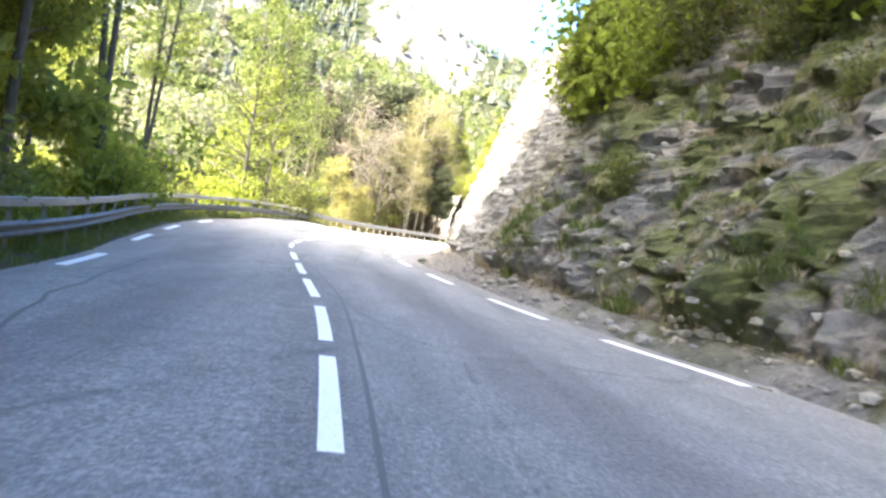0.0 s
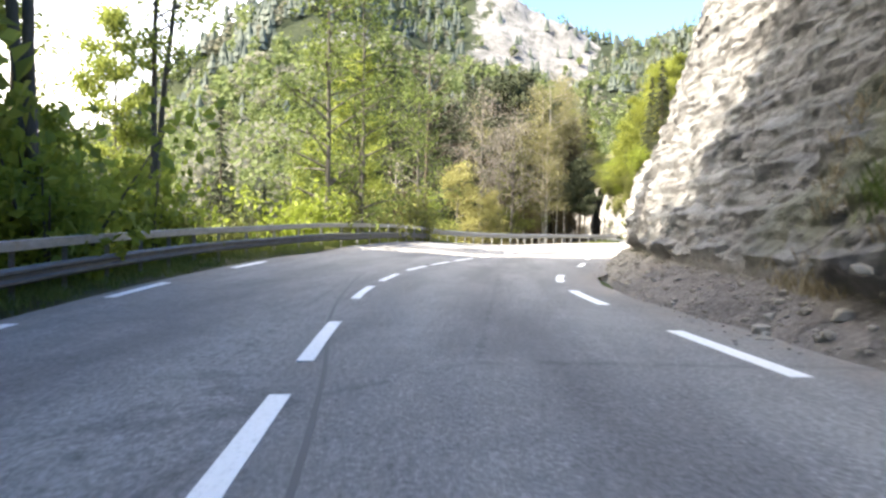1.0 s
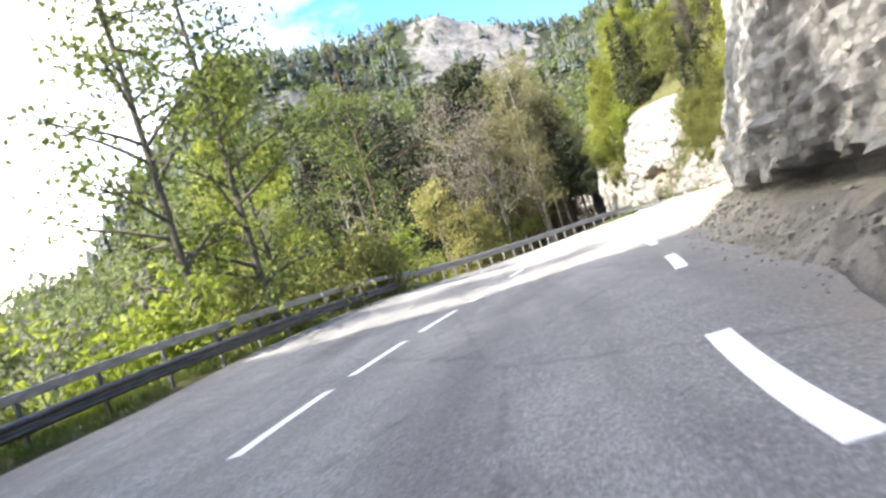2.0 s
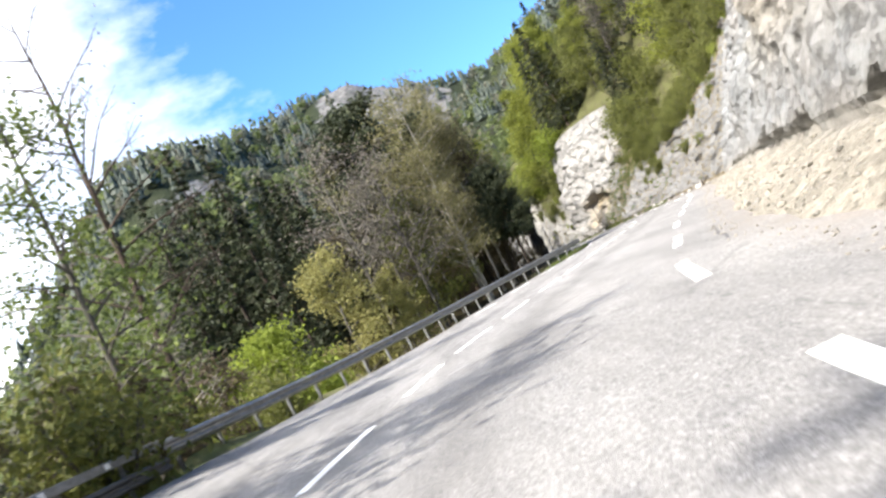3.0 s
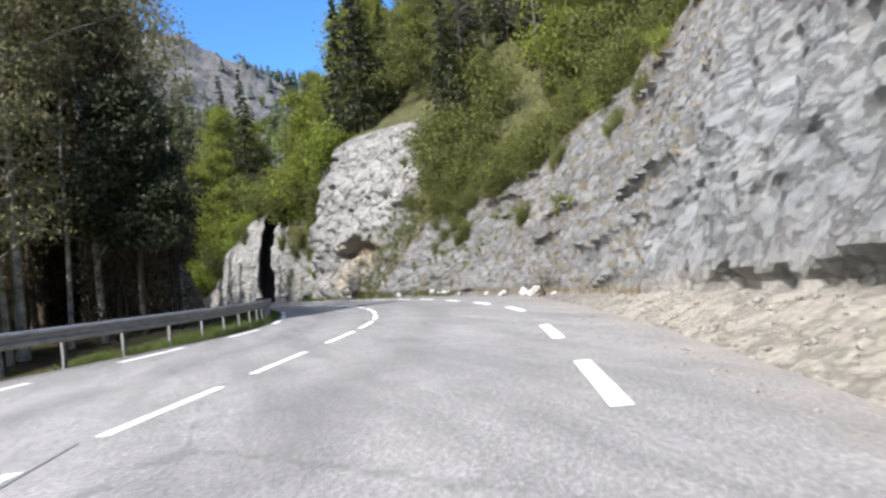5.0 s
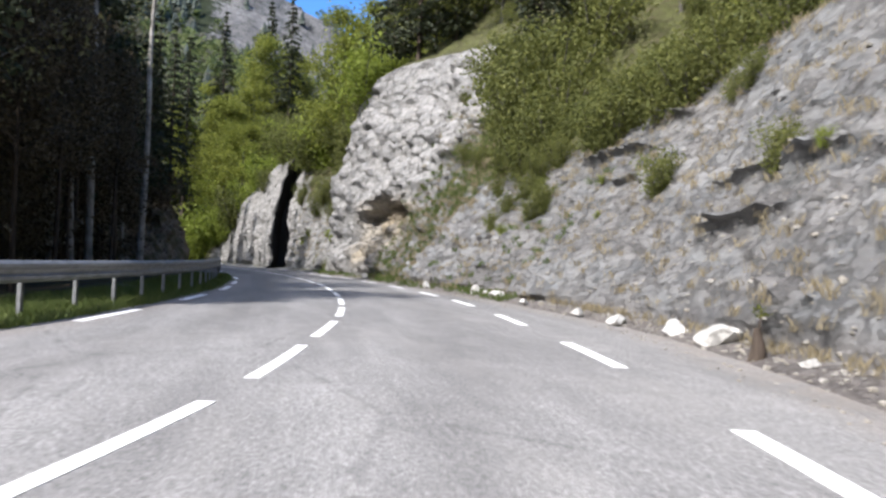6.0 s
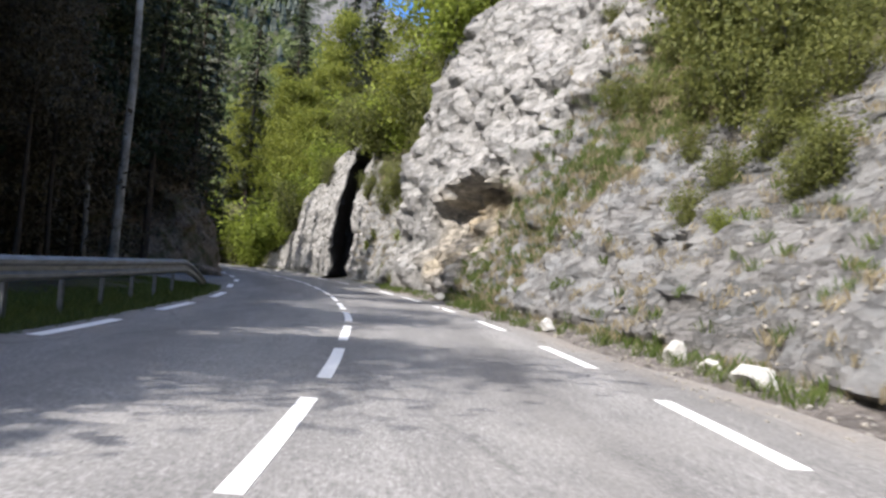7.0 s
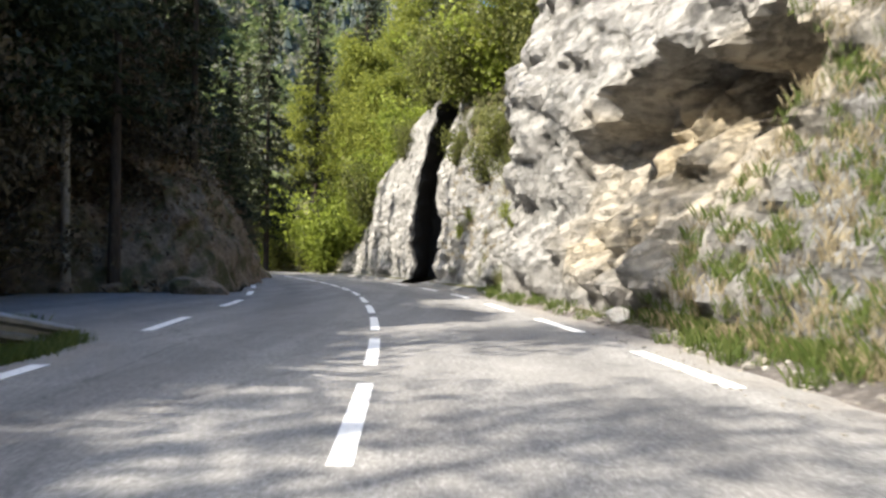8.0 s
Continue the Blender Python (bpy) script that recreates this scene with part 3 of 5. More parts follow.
def lay_dash(start, at, width, name, length=3.0, z=0.006, mat=PAINT):
    """One painted dash along a line of the plan: a thin slab with its own thickness."""
    k = max(7, int(length * 1.5))
    slope = float(at(start + 0.5) - at(start))
    ys = np.linspace(start, start + length / math.hypot(1, slope), k)
    xs = at(ys)
    dx = np.gradient(xs, ys)
    nx, ny = 1 / np.hypot(1, dx), -dx / np.hypot(1, dx)
    v = []
    for s, h in ((-1, 0.0), (-1, z), (1, z), (1, 0.0)):
        px, py = xs + s * nx * width / 2, ys + s * ny * width / 2
        v.append(np.stack([px, py, road_z(px, py) + h], 1))
    v = np.stack(v, 1).reshape(-1, 3)
    f = grid_faces(k, 4).tolist() + [[0, 1, 2, 3], [4 * k - 1, 4 * k - 2, 4 * k - 3, 4 * k - 4]]
    f = [q[::-1] for q in f]
    return part_mesh(name, mesh_from(name, v, f, [mat]), road)


CENTRE_DASH = [-17.3, -12.9, -8.6, -4.3, 0.1, 4.44, 8.37, 12.6, 16.85, 21.26, 27.6, 32.3, 37.2, 41.2, 45.3, 50.2, 56.8, 62.0, 66.35, 70.7, 75.5, 79.6, 84.7, 88.9, 93.2,
               97.5, 102.3, 106.5, 110.75, 115.0, 119.35, 123.6, 127.9, 132.15, 136.4, 140.7, 145.0, 149.4, 153.7, 158.0, 162.3, 166.5, 170.7, 174.8, 178.8, 183, 187]
RIGHT_DASH = [-9.6, -3.2, 3.2, 9.7, 14.8, 21.1, 27.4, 33.1, 41.8, 49.4, 57.3, 63.8, 71.1, 78.3, 84.7, 90.8, 96.8, 105.4, 112.0, 118.4, 125.0, 130.8, 137.3, 143.8, 149.6, 155.1, 161.3, 167.4, 173.4]
LEFT_DASH = [-6.0, 0.5, 7.0, 13.4, 21.1, 27.4, 35.3, 86.4, 92.6, 98.3, 104.2, 110.1, 116.6, 123.4, 129.8, 135.5, 141.6, 148.7, 155.4, 161.6, 167.8, 174, 180]
for s in CENTRE_DASH:
    lay_dash(s, centre, 0.15, "centre_dash")
for s in RIGHT_DASH:
    lay_dash(s, right_edge, 0.19, "edge_dash")
for s in LEFT_DASH:
    lay_dash(s, left_edge, 0.19, "edge_dash")

# bitumen-sealed seams beside the centre line
seam_a = line((-20, 1.3), (0, 0.42), (3.9, 0.27), (7.4, 0.1), (12.7, -0.28), (17.3, -0.9), (20.5, -1.45), (25.2, -2.4), (32.3, -3.4), (38, -4.0))
lay_dash(-20, seam_a, 0.04, "seam", 56, 0.004, SEAL)
seam_b = line((80, 7.9), (82.8, 8.45), (85.4, 9.5), (89.8, 10.45), (93, 11.0))
lay_dash(81, seam_b, 0.03, "seam", 12, 0.004, SEAL)
# an open crack near the edge in the bend
crack_line = line((60.4, 6.2), (61.0, 6.42), (61.6, 6.5), (62.2, 6.73), (62.7, 6.82), (63.3, 7.05), (63.9, 7.13), (64.6, 7.46))
lay_dash(60.4, crack_line, 0.035, "seam", 4.2, 0.004, SEAL)
edge_crack = line((5.5, -2.7), (7.5, -3.04), (8.1, -3.26), (8.8, -3.3), (10.0, -3.62), (11.2, -3.66), (12.5, -3.86), (14.5, -4.02), (17.0, -4.29))
lay_dash(5.5, edge_crack, 0.05, "seam", 11.0, 0.004, SEAL)

# ---- the rock and the hillside above it ----


def cliff_points(y, k):
    """Plain place of the sheet: k runs 0..1 over the bank, 1..2 over the rock, 2..3 over the hillside."""
    xb, xw, hb, zt, ln = bank_foot(y), rock_foot(y), bank_high(y), rock_high(y), rock_lean(y)
    a, b, c = np.clip(k, 0, 1), np.clip(k - 1, 0, 1), np.clip(k - 2, 0, 1)
    x = xb - 0.5 + (xw - xb + 0.5) * a
    z = -0.16 + (hb + 0.16) * np.clip(a * 1.1 - 0.1, 0, 1)
    x = x + (zt - hb) * ln * b
    z = z + (zt - hb) * b
    back = 75 * c**1.7
    return x + back, z + upper_slope(back)


def cells(p, seed):
    """Jittered cells: nearest and second distance, and a random number for the nearest cell."""
    i = np.floor(p).astype(np.int64)
    d1, d2, rid = np.full(len(p), 9.0), np.full(len(p), 9.0), np.zeros(len(p))
    for dx in (-1, 0, 1):
        for dy in (-1, 0, 1):
            for dz in (-1, 0, 1):
                c = i + np.array([dx, dy, dz])
                h = c[:, 0] * 73856093 ^ c[:, 1] * 19349663 ^ c[:, 2] * 83492791 ^ seed * 2654435
                h = (h ^ (h >> 13)) * 1274126177
                j = np.stack([(h & 1023) / 1023, ((h >> 10) & 1023) / 1023, ((h >> 20) & 1023) / 1023], 1)
                d = np.linalg.norm(c + j - p, axis=1)
                near = d < d1
                d2 = np.where(near, d1, np.minimum(d2, d))
                rid = np.where(near, ((h >> 7) & 1023) / 1023, rid)
                d1 = np.where(near, d, d1)
    return d1, d2, rid


def build_cliff():
    ys = steps((-45, -6, 0.9), (-6, 4, 0.3), (4, 138, 0.17), (138, 166, 0.11), (166, 178, 0.18), (178, 183, 0.1), (183, 190, 0.2), (190, 226, 0.5))
    ks = np.concatenate([np.linspace(0, 1, 9)[:-1], np.linspace(1, 2, 92)[:-1], np.linspace(2, 3, 36)])
    Y, K = np.meshgrid(ys, ks, indexing="ij")
    y, k = Y.ravel(), K.ravel()
    x, z = cliff_points(y, k)
    P = np.stack([x, y, z], 1)
    slant = y + 0.95 * np.clip(z, 0, 9)
    pillar = window(slant, 148.5, 151.0, 900, 901)
    rock = window(k, 1.0, 1.04 + 0.12 * window(y, 46, 52, 98, 106), 1.93, 2.05)
    up = np.clip(k - 2, 0, 1)
    # beds: shelves that stand out at their top edge
    bed = z * 1.35 + 0.35 * fbm(P * 0.16, 3, 3) + 0.02 * y
    saw = (bed - np.floor(bed)) ** 2
    bed2 = z * 3.7 + 0.8 * fbm(P * 0.22, 3, 4)
    saw2 = (bed2 - np.floor(bed2))
    calm = 1 - 0.78 * window(y, 20, 26, 46, 52)
    bedded = 0.25 - 0.25 * window(y, 137, 142, 300, 301) + 0.75 * window(y, 18, 26, 42, 50) + 0.4 * window(y, 96, 104, 132, 138)
    lumps = fbm(P * np.array([0.33, 0.33, 0.42]), 4, 9, 0.55)
    knobs = np.abs(fbm(P * np.array([1.05, 1.05, 1.3]), 3, 12, 0.55))
    out = rock * (bedded * (0.20 * saw + 0.08 * saw2) + calm * (0.40 * lumps + 0.18 * knobs))
    # broken blocks with open joints
    warp = 0.35 * np.stack([fbm(P * 0.8, 2, 61), fbm(P * 0.8, 2, 62), fbm(P * 0.8, 2, 63)], 1)
    d1, d2, rid = cells((P + warp) * np.array([0.8, 0.75, 1.05]), 5)
    e1, e2, rid2 = cells((P + warp * 0.5) * np.array([2.0, 2.0, 2.5]), 6)
    blocky = 0.45 - 0.1 * window(y, 137, 143, 300, 301) + 0.0 * y - 0.15 * window(y, 60, 70, 90, 100)
    out += rock * calm * blocky * (0.34 * rid + 0.15 * rid2 - 0.16 * np.exp(-(d2 - d1) / 0.06) - 0.06 * np.exp(-(e2 - e1) / 0.08))
    hollow = window(y, 145.5, 147.0, 155.0, 157) * pillar * window(z, 0.2, 1.0, 4.4, 5.2)
    out += rock * hollow * (0.28 * rid2 - 0.16 * np.exp(-(e2 - e1) / 0.1))
    earthy = window(y, -60, -50, 21, 27)
    out += rock * earthy * (0.34 * np.abs(fbm(P * 1.5, 3, 95, 0.6)) + 0.22 * rid2 - 0.10 * np.exp(-(e2 - e1) / 0.1))
    # a few long ledges in the lower wall
    out *= 1 - 0.5 * window(y, 98, 106, 131, 138)
    long_bed = z * 0.8 + 0.55 * fbm(P * 0.13, 3, 23) + 0.03 * y
    ledge = (long_bed - np.floor(long_bed)) ** 7 * np.clip(0.2 + 1.6 * value_noise(P * np.array([0.3, 0.3, 0.9]), 25), 0, 1)
    out += rock * 0.62 * ledge * window(y, 98, 106, 134, 139)
    # steep folded ribs in the fresh face
    rib = np.abs(fbm(np.stack([(y - 0.9 * z) * 0.35, z * 0.10, x * 0], 1), 3, 21))
    out += rock * 0.62 * rib * window(y, 52, 62, 98, 108) * np.clip((z - 1.5) / 2.5, 0, 1)
    # bulging head of the pillar with a weathered hollow under it
    out += rock * 0.75 * pillar * window(y, 136, 141, 157, 163) * window(z, 4.2, 5.4, 8.5, 12.5)
    lip = 4.7 + 0.5 * value_noise(np.stack([y * 0.5, y * 0, y * 0], 1), 40) + 0.3 - 0.14 * np.abs(y - 151.5)
    out -= rock * 1.35 * window(y, 146.5, 148.0, 154.5, 156.5) * pillar * window(z, 1.2, 3.6, lip - 0.12, lip)
    out += rock * 0.8 * pillar * window(y, 136, 141, 160, 165) * (np.abs(fbm(P * 0.75, 3, 55)) - 0.2)
    out += rock * (0.07 + 0.04 * window(y, 48, 54, 100, 108) + 0.03 * window(y, 137, 142, 300, 301)) * fbm(P * 2.6, 3, 71, 0.6)
    slot = window(y, 178.4, 178.7, 180.35, 180.65)
    out *= (1 - 0.75 * slot) * (1 - 0.2 * window(y, 180.3, 180.8, 300, 301))
    bank = window(k, 0.1, 0.3, 0.9, 1.05)
    out += bank * 0.05 * fbm(P * 1.7, 4, 14) + 0.12 * window(k, -1, -0.5, 0.3, 0.7) * fbm(P * np.array([0.5, 0.5, 0.5]), 4, 17)
    # ledge between bank and rock
    hole = fbm(np.stack([y * 0.75, y * 0, y * 0], 1), 3, 41, 0.6)
    out -= (0.16 + 0.75 * np.clip(hole, 0, 1)) * window(k, 0.992, 1.0, 1.008 + 0.016 * np.clip(hole, 0, 1), 1.02 + 0.03 * np.clip(hole, 0, 1)) * window(y, 30, 36, 96, 102)
    x = x - out + 0.25 * np.clip(z - 5.0, 0, 6) * window(y, 172, 177, 189, 198) * (k < 2.4)
    z = z + np.where(up > 0, np.clip(up * 8, 0, 1) * 0.8 * fbm(P * 0.18, 4, 15), 0) + rock * 0.12 * fbm(P * 0.9, 2, 16)
    deep = y + 4.0 * window(y, 179.0, 179.3, 180.3, 180.65) * np.clip(k * 3, 0, 1) * (k < 2.02)    # the slot runs in behind the buttress
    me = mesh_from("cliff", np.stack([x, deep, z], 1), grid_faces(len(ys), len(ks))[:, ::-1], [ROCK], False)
    veg = np.where(k < 1, 0.12 + 0.3 * window(y, -60, -50, 17, 24) + 0.45 * window(y, 128, 138, 300, 301) * (z > 0.1),
                   0.05 + 0.2 * window(y, -60, -50, 17, 25) + 0.12 * window(y, 104, 120, 132, 137) + 0.16 * window(y, 131, 136, 139, 145) + 0.34 * window(slant, 142.0, 145.0, 148.6, 150.6)
                   + 0.28 * window(z / np.maximum(rock_high(y), 1), 0.55, 1.0, 1.6, 2) * (1 - 0.5 * window(y, 48, 54, 100, 110)) + 0.36 * window(y, 161.5, 163, 172, 177))
    veg = np.where(up > 0, 0.85, veg)
    veg = veg - 0.4 * window(y, 24, 27, 46, 50) * rock
    fk = K[:-1, :-1].ravel()
    me.polygons.foreach_set("use_smooth", (fk < 0.93) | (fk > 2.0))
    veg = veg + 0.5 * window(y, 198, 202, 300, 301) * (k > 0.5)
    set_attr(me, "veg", veg)
    set_attr(me, "earthy", window(y, -60, -50, 22, 29) * (1 - 0.4 * window(k, -1, -0.5, 0.8, 1.0)))
    set_attr(me, "beds", np.clip(bedded + 0.7 * window(y, 98, 106, 131, 138), 0, 1) * (1 - 0.9 * window(y, 52, 60, 96, 106)) * (1 - 0.8 * window(y, 137, 142, 300, 301)))
    set_attr(me, "gravel", window(k, -1, -0.5, 0.95, 1.05) * (1 - window(y, 160, 166, 300, 301)) * (1 - 0.75 * window(y, -60, -50, 14, 24)))
    set_attr(me, "ochre", window(y, 145.5, 147, 154.5, 156.5) * pillar * window(z, 0.3, 1.5, 4.2, 5.2) * rock * np.clip(0.8 + 0.8 * fbm(P * 0.8, 3, 77), 0, 1) + 0.3 * window(y, 55, 60, 72, 80) * window(z, 2, 4, 12, 14) * rock)
    set_attr(me, "pale", rock * (window(y, 41, 44, 52, 60) + 0.8 * pillar * window(y, 136, 140, 166, 172) + 0.25 * window(y, 50, 56, 76, 90) + 1.0 * window(y, 168, 174, 205, 210)))
    set_attr(me, "dull", rock * window(y, 100, 108, 134, 140) + 0.5 * rock * window(y, 60, 70, 98, 104))
    set_attr(me, "tan", window(y, 33, 46, 100, 110))
    set_attr(me, "fresh", rock * window(y, 40, 48, 98, 108) * np.clip(0.75 + 0.9 * fbm(P * 0.16, 3, 43), 0, 1) + 0.5 * rock * window(y, 100, 106, 134, 139) * np.clip(fbm(P * 0.3, 3, 44) + 0.4, 0, 1))
    # mask of the painted shade in the slot
    set_attr(me, "slot_shade", window(y, 178.3, 178.8, 180.75, 181.0) * np.clip(k * 9, 0, 1))
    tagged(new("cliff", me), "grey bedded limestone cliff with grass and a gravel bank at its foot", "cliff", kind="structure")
    return np.stack([x, y, z], 1).reshape(len(ys), len(ks), 3), ys, ks


CLIFF, CLIFF_Y, CLIFF_K = build_cliff()


def on_cliff(y, k):
    """A place on the built rock sheet."""
    i = min(max(int(np.searchsorted(CLIFF_Y, y)) - 1, 0), len(CLIFF_Y) - 2)
    j = min(max(int(np.searchsorted(CLIFF_K, k)) - 1, 0), len(CLIFF_K) - 2)
    a = min(max((y - CLIFF_Y[i]) / (CLIFF_Y[i + 1] - CLIFF_Y[i]), 0), 1)
    b = min(max((k - CLIFF_K[j]) / (CLIFF_K[j + 1] - CLIFF_K[j]), 0), 1)
    return (CLIFF[i, j] * (1 - a) + CLIFF[i + 1, j] * a) * (1 - b) + (CLIFF[i, j + 1] * (1 - a) + CLIFF[i + 1, j + 1] * a) * b


# ---- guard rails ----


def beam_profile(high, low, lower=False):
    """Outline of a corrugated rail, as (towards the road, height), with 4 mm steel."""
    h = high - low
    face = [(0.0, 0.0), (0.035, 0.06), (0.075, 0.16), (0.075, 0.30), (0.02, 0.42), (0.02, 0.58), (0.075, 0.70), (0.075, 0.84), (0.035, 0.94), (0.0, 1.0)]
    if lower:
        face = [(0.02, 0.0), (0.06, 0.08), (0.06, 0.92), (0.02, 1.0)]
    f = [(a, low + b * h) for a, b in face]
    return f + [(a - 0.006, z) for a, z in reversed(f)]


def sweep(at, ya, yb, prof, step=0.5, off=0.0):
    n = max(2, int(round((yb - ya) / step)) + 1)
    ys = np.linspace(ya, yb, n)
    xs = at(ys)
    dx = np.gradient(xs, ys)
    nx, ny = 1 / np.hypot(1, dx), -dx / np.hypot(1, dx)
    pa = np.array([p[0] for p in prof]) + off
    pz = np.array([p[1] for p in prof])
    x = xs[:, None] + nx[:, None] * pa[None, :]
    y = ys[:, None] + ny[:, None] * pa[None, :]
    z = np.repeat(pz[None, :], n, 0)
    v = np.stack([x, y, z], -1)
    m = len(prof)
    v = np.concatenate([v, v[:, :1]], 1)
    f = grid_faces(n, m + 1).tolist()
    f += [list(range(m)), [(n - 1) * (m + 1) + j for j in range(m)][::-1]]
    return v.reshape(-1, 3), f


def post_mesh(top, bottom):
    """A C-shaped post with a spacer block."""
    bm = bmesh.new()
    out = [(-0.05, -0.03), (0.05, -0.03), (0.05, 0.03), (0.044, 0.03), (0.044, -0.024), (-0.044, -0.024), (-0.044, 0.03), (-0.05, 0.03)]
    lo = [bm.verts.new((b, a, bottom)) for a, b in out]
    hi = [bm.verts.new((b, a, top)) for a, b in out]
    for i in range(len(out)):
        j = (i + 1) % len(out)
        bm.faces.new((lo[i], lo[j], hi[j], hi[i]))
    bm.faces.new(hi)
    bm.normal_update()
    me = bpy.data.meshes.new("post")
    bm.to_mesh(me)
    bm.free()
    me.materials.append(STEEL)
    return me


def guard_rail(ya, yb, double, label):
    rail = tagged(new("guard_rail"), label, "guard rail")
    rail.location = (float(rail_line((ya + yb) / 2)), (ya + yb) / 2, 0)
    base = Matrix.Translation(-rail.location)

    def add(name, me, m=None, lab=""):
        ob = part_mesh(name, me, rail, lab)
        ob.matrix_basis = base @ (m if m is not None else Matrix())
        return ob

    def sunk(v):
        """The rail follows the cross-fall; the far end runs down into the ground."""
        v = v.copy()
        v[:, 2] += lift(v[:, 1])
        if double:
            return v
        v[:, 2] -= 0.78 * np.clip((v[:, 1] - 141.5) / 6.0, 0, 1) ** 1.3
        return v

    y = ya
    while y < yb - 0.1:
        e = min(y + 4.0, yb)
        v, f = sweep(rail_line, y, e + 0.02, beam_profile(*((0.98, 0.80) if double else (0.93, 0.58)), double), 0.5, 0.07 - 0.06 * double)
        add("beam", mesh_from("beam", sunk(v), f, [STEEL]))
        if double:
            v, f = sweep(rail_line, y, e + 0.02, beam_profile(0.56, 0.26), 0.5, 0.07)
            add("lower_beam", mesh_from("lower_beam", sunk(v), f, [STEEL_SHADED]), None, "lower rail with its shade painted into the steel")
        y = e
    pm = post_mesh(0.94 if double else 0.88, -0.7)
    blk = bmesh.new()
    bmesh.ops.create_cube(blk, size=1, matrix=Matrix.Translation((0.05, 0, 0.41 if double else 0.75)) @ Matrix.Diagonal((0.07, 0.05, 0.2, 1)))
    bmesh.ops.bevel(blk, geom=blk.edges[:], offset=0.006, segments=1, affect="EDGES")
    bme = bpy.data.meshes.new("spacer")
    blk.to_mesh(bme)
    blk.free()
    bme.materials.append(STEEL)
    y = ya + 0.5
    while y < min(yb, 142):
        turn = math.atan(-float(rail_line(y + 0.3) - rail_line(y - 0.3)) / 0.6)
        m = pose(float(rail_line(y)), y, float(lift(y)), 0, 0, math.degrees(turn))
        add("post", pm, m)
        add("spacer", bme, m)
        y += 2.0
    return rail


guard_rail(-30, 66, True, "double galvanised steel guard rail along the valley side")
guard_rail(66.05, 147.5, False, "single galvanised steel guard rail on thin posts")

# white reflectors on the rail in the bend
for y in (56.0, 58.0, 60.0, 62.0, 64.0):
    bm = bmesh.new()
    bmesh.ops.create_cube(bm, size=1, matrix=Matrix.Diagonal((0.02, 0.18, 0.11, 1)))
    bmesh.ops.bevel(bm, geom=bm.edges[:], offset=0.004, segments=1, affect="EDGES")
    me = bpy.data.meshes.new("reflector")
    bm.to_mesh(me)
    bm.free()
    me.materials.append(REFLECT)
    ob = tagged(new("reflector", me), "small white reflector plate on the guard rail", "reflector", "rail reflectors")
    turn = math.atan(-float(rail_line(y + 0.3) - rail_line(y - 0.3)) / 0.6)
    ob.matrix_basis = pose(float(rail_line(y)) + 0.095, y, 0.89 + float(lift(y)), 0, 0, math.degrees(turn))

# ---- plants ----
rng = np.random.default_rng(7)


class Soup:
    """Collects tubes and leaves into plain arrays."""

    def __init__(self):
        self.v, self.f, self.n = [], [], 0

    def tube(self, pts, radii, sides=6):
        pts = np.asarray(pts, float)
        k = len(pts)
        t = np.gradient(pts, axis=0)
        t /= np.linalg.norm(t, axis=1)[:, None] + 1e-9
        ref = np.where(np.abs(t[:, 2:3]) > 0.9, np.array([[1.0, 0, 0]]), np.array([[0, 0, 1.0]]))
        a = np.cross(t, ref)
        a /= np.linalg.norm(a, axis=1)[:, None] + 1e-9
        b = np.cross(t, a)
        ang = np.linspace(0, 2 * np.pi, sides, endpoint=False)
        ring = pts[:, None] + np.asarray(radii)[:, None, None] * (a[:, None] * np.cos(ang)[None, :, None] + b[:, None] * np.sin(ang)[None, :, None])
        idx = np.arange(k * sides).reshape(k, sides) + self.n
        nxt = np.roll(idx, -1, 1)
        self.f.append(np.stack([idx[:-1], nxt[:-1], nxt[1:], idx[1:]], -1).reshape(-1, 4))
        self.v.append(ring.reshape(-1, 3))
        self.n += k * sides

    def leaves(self, pts, size, r, flat=0.0, aspect=0.62):
        """Small folded leaf sprays of four corners."""
        k = len(pts)
        n = r.normal(size=(k, 3))
        n[:, 2] = n[:, 2] * (1 - flat) + flat * 1.6
        n /= np.linalg.norm(n, axis=1)[:, None]
        u = np.cross(n, r.normal(size=(k, 3)))
        u /= np.linalg.norm(u, axis=1)[:, None] + 1e-9
        w = np.cross(n, u)
        s = (size * r.uniform(0.55, 1.3, k))[:, None]
        q = np.stack([pts - u * s * 0.5, pts + w * s * aspect * 0.5 + n * s * 0.08, pts + u * s * 0.5 - n * s * 0.12, pts - w * s * aspect * 0.5 + n * s * 0.08], 1)
        self.v.append(q.reshape(-1, 3))
        self.f.append((np.arange(k * 4).reshape(k, 4)) + self.n)
        self.n += k * 4

    def mesh(self, name, mat, smooth=False):
        return mesh_from(name, np.concatenate(self.v), np.concatenate(self.f), [mat], smooth)


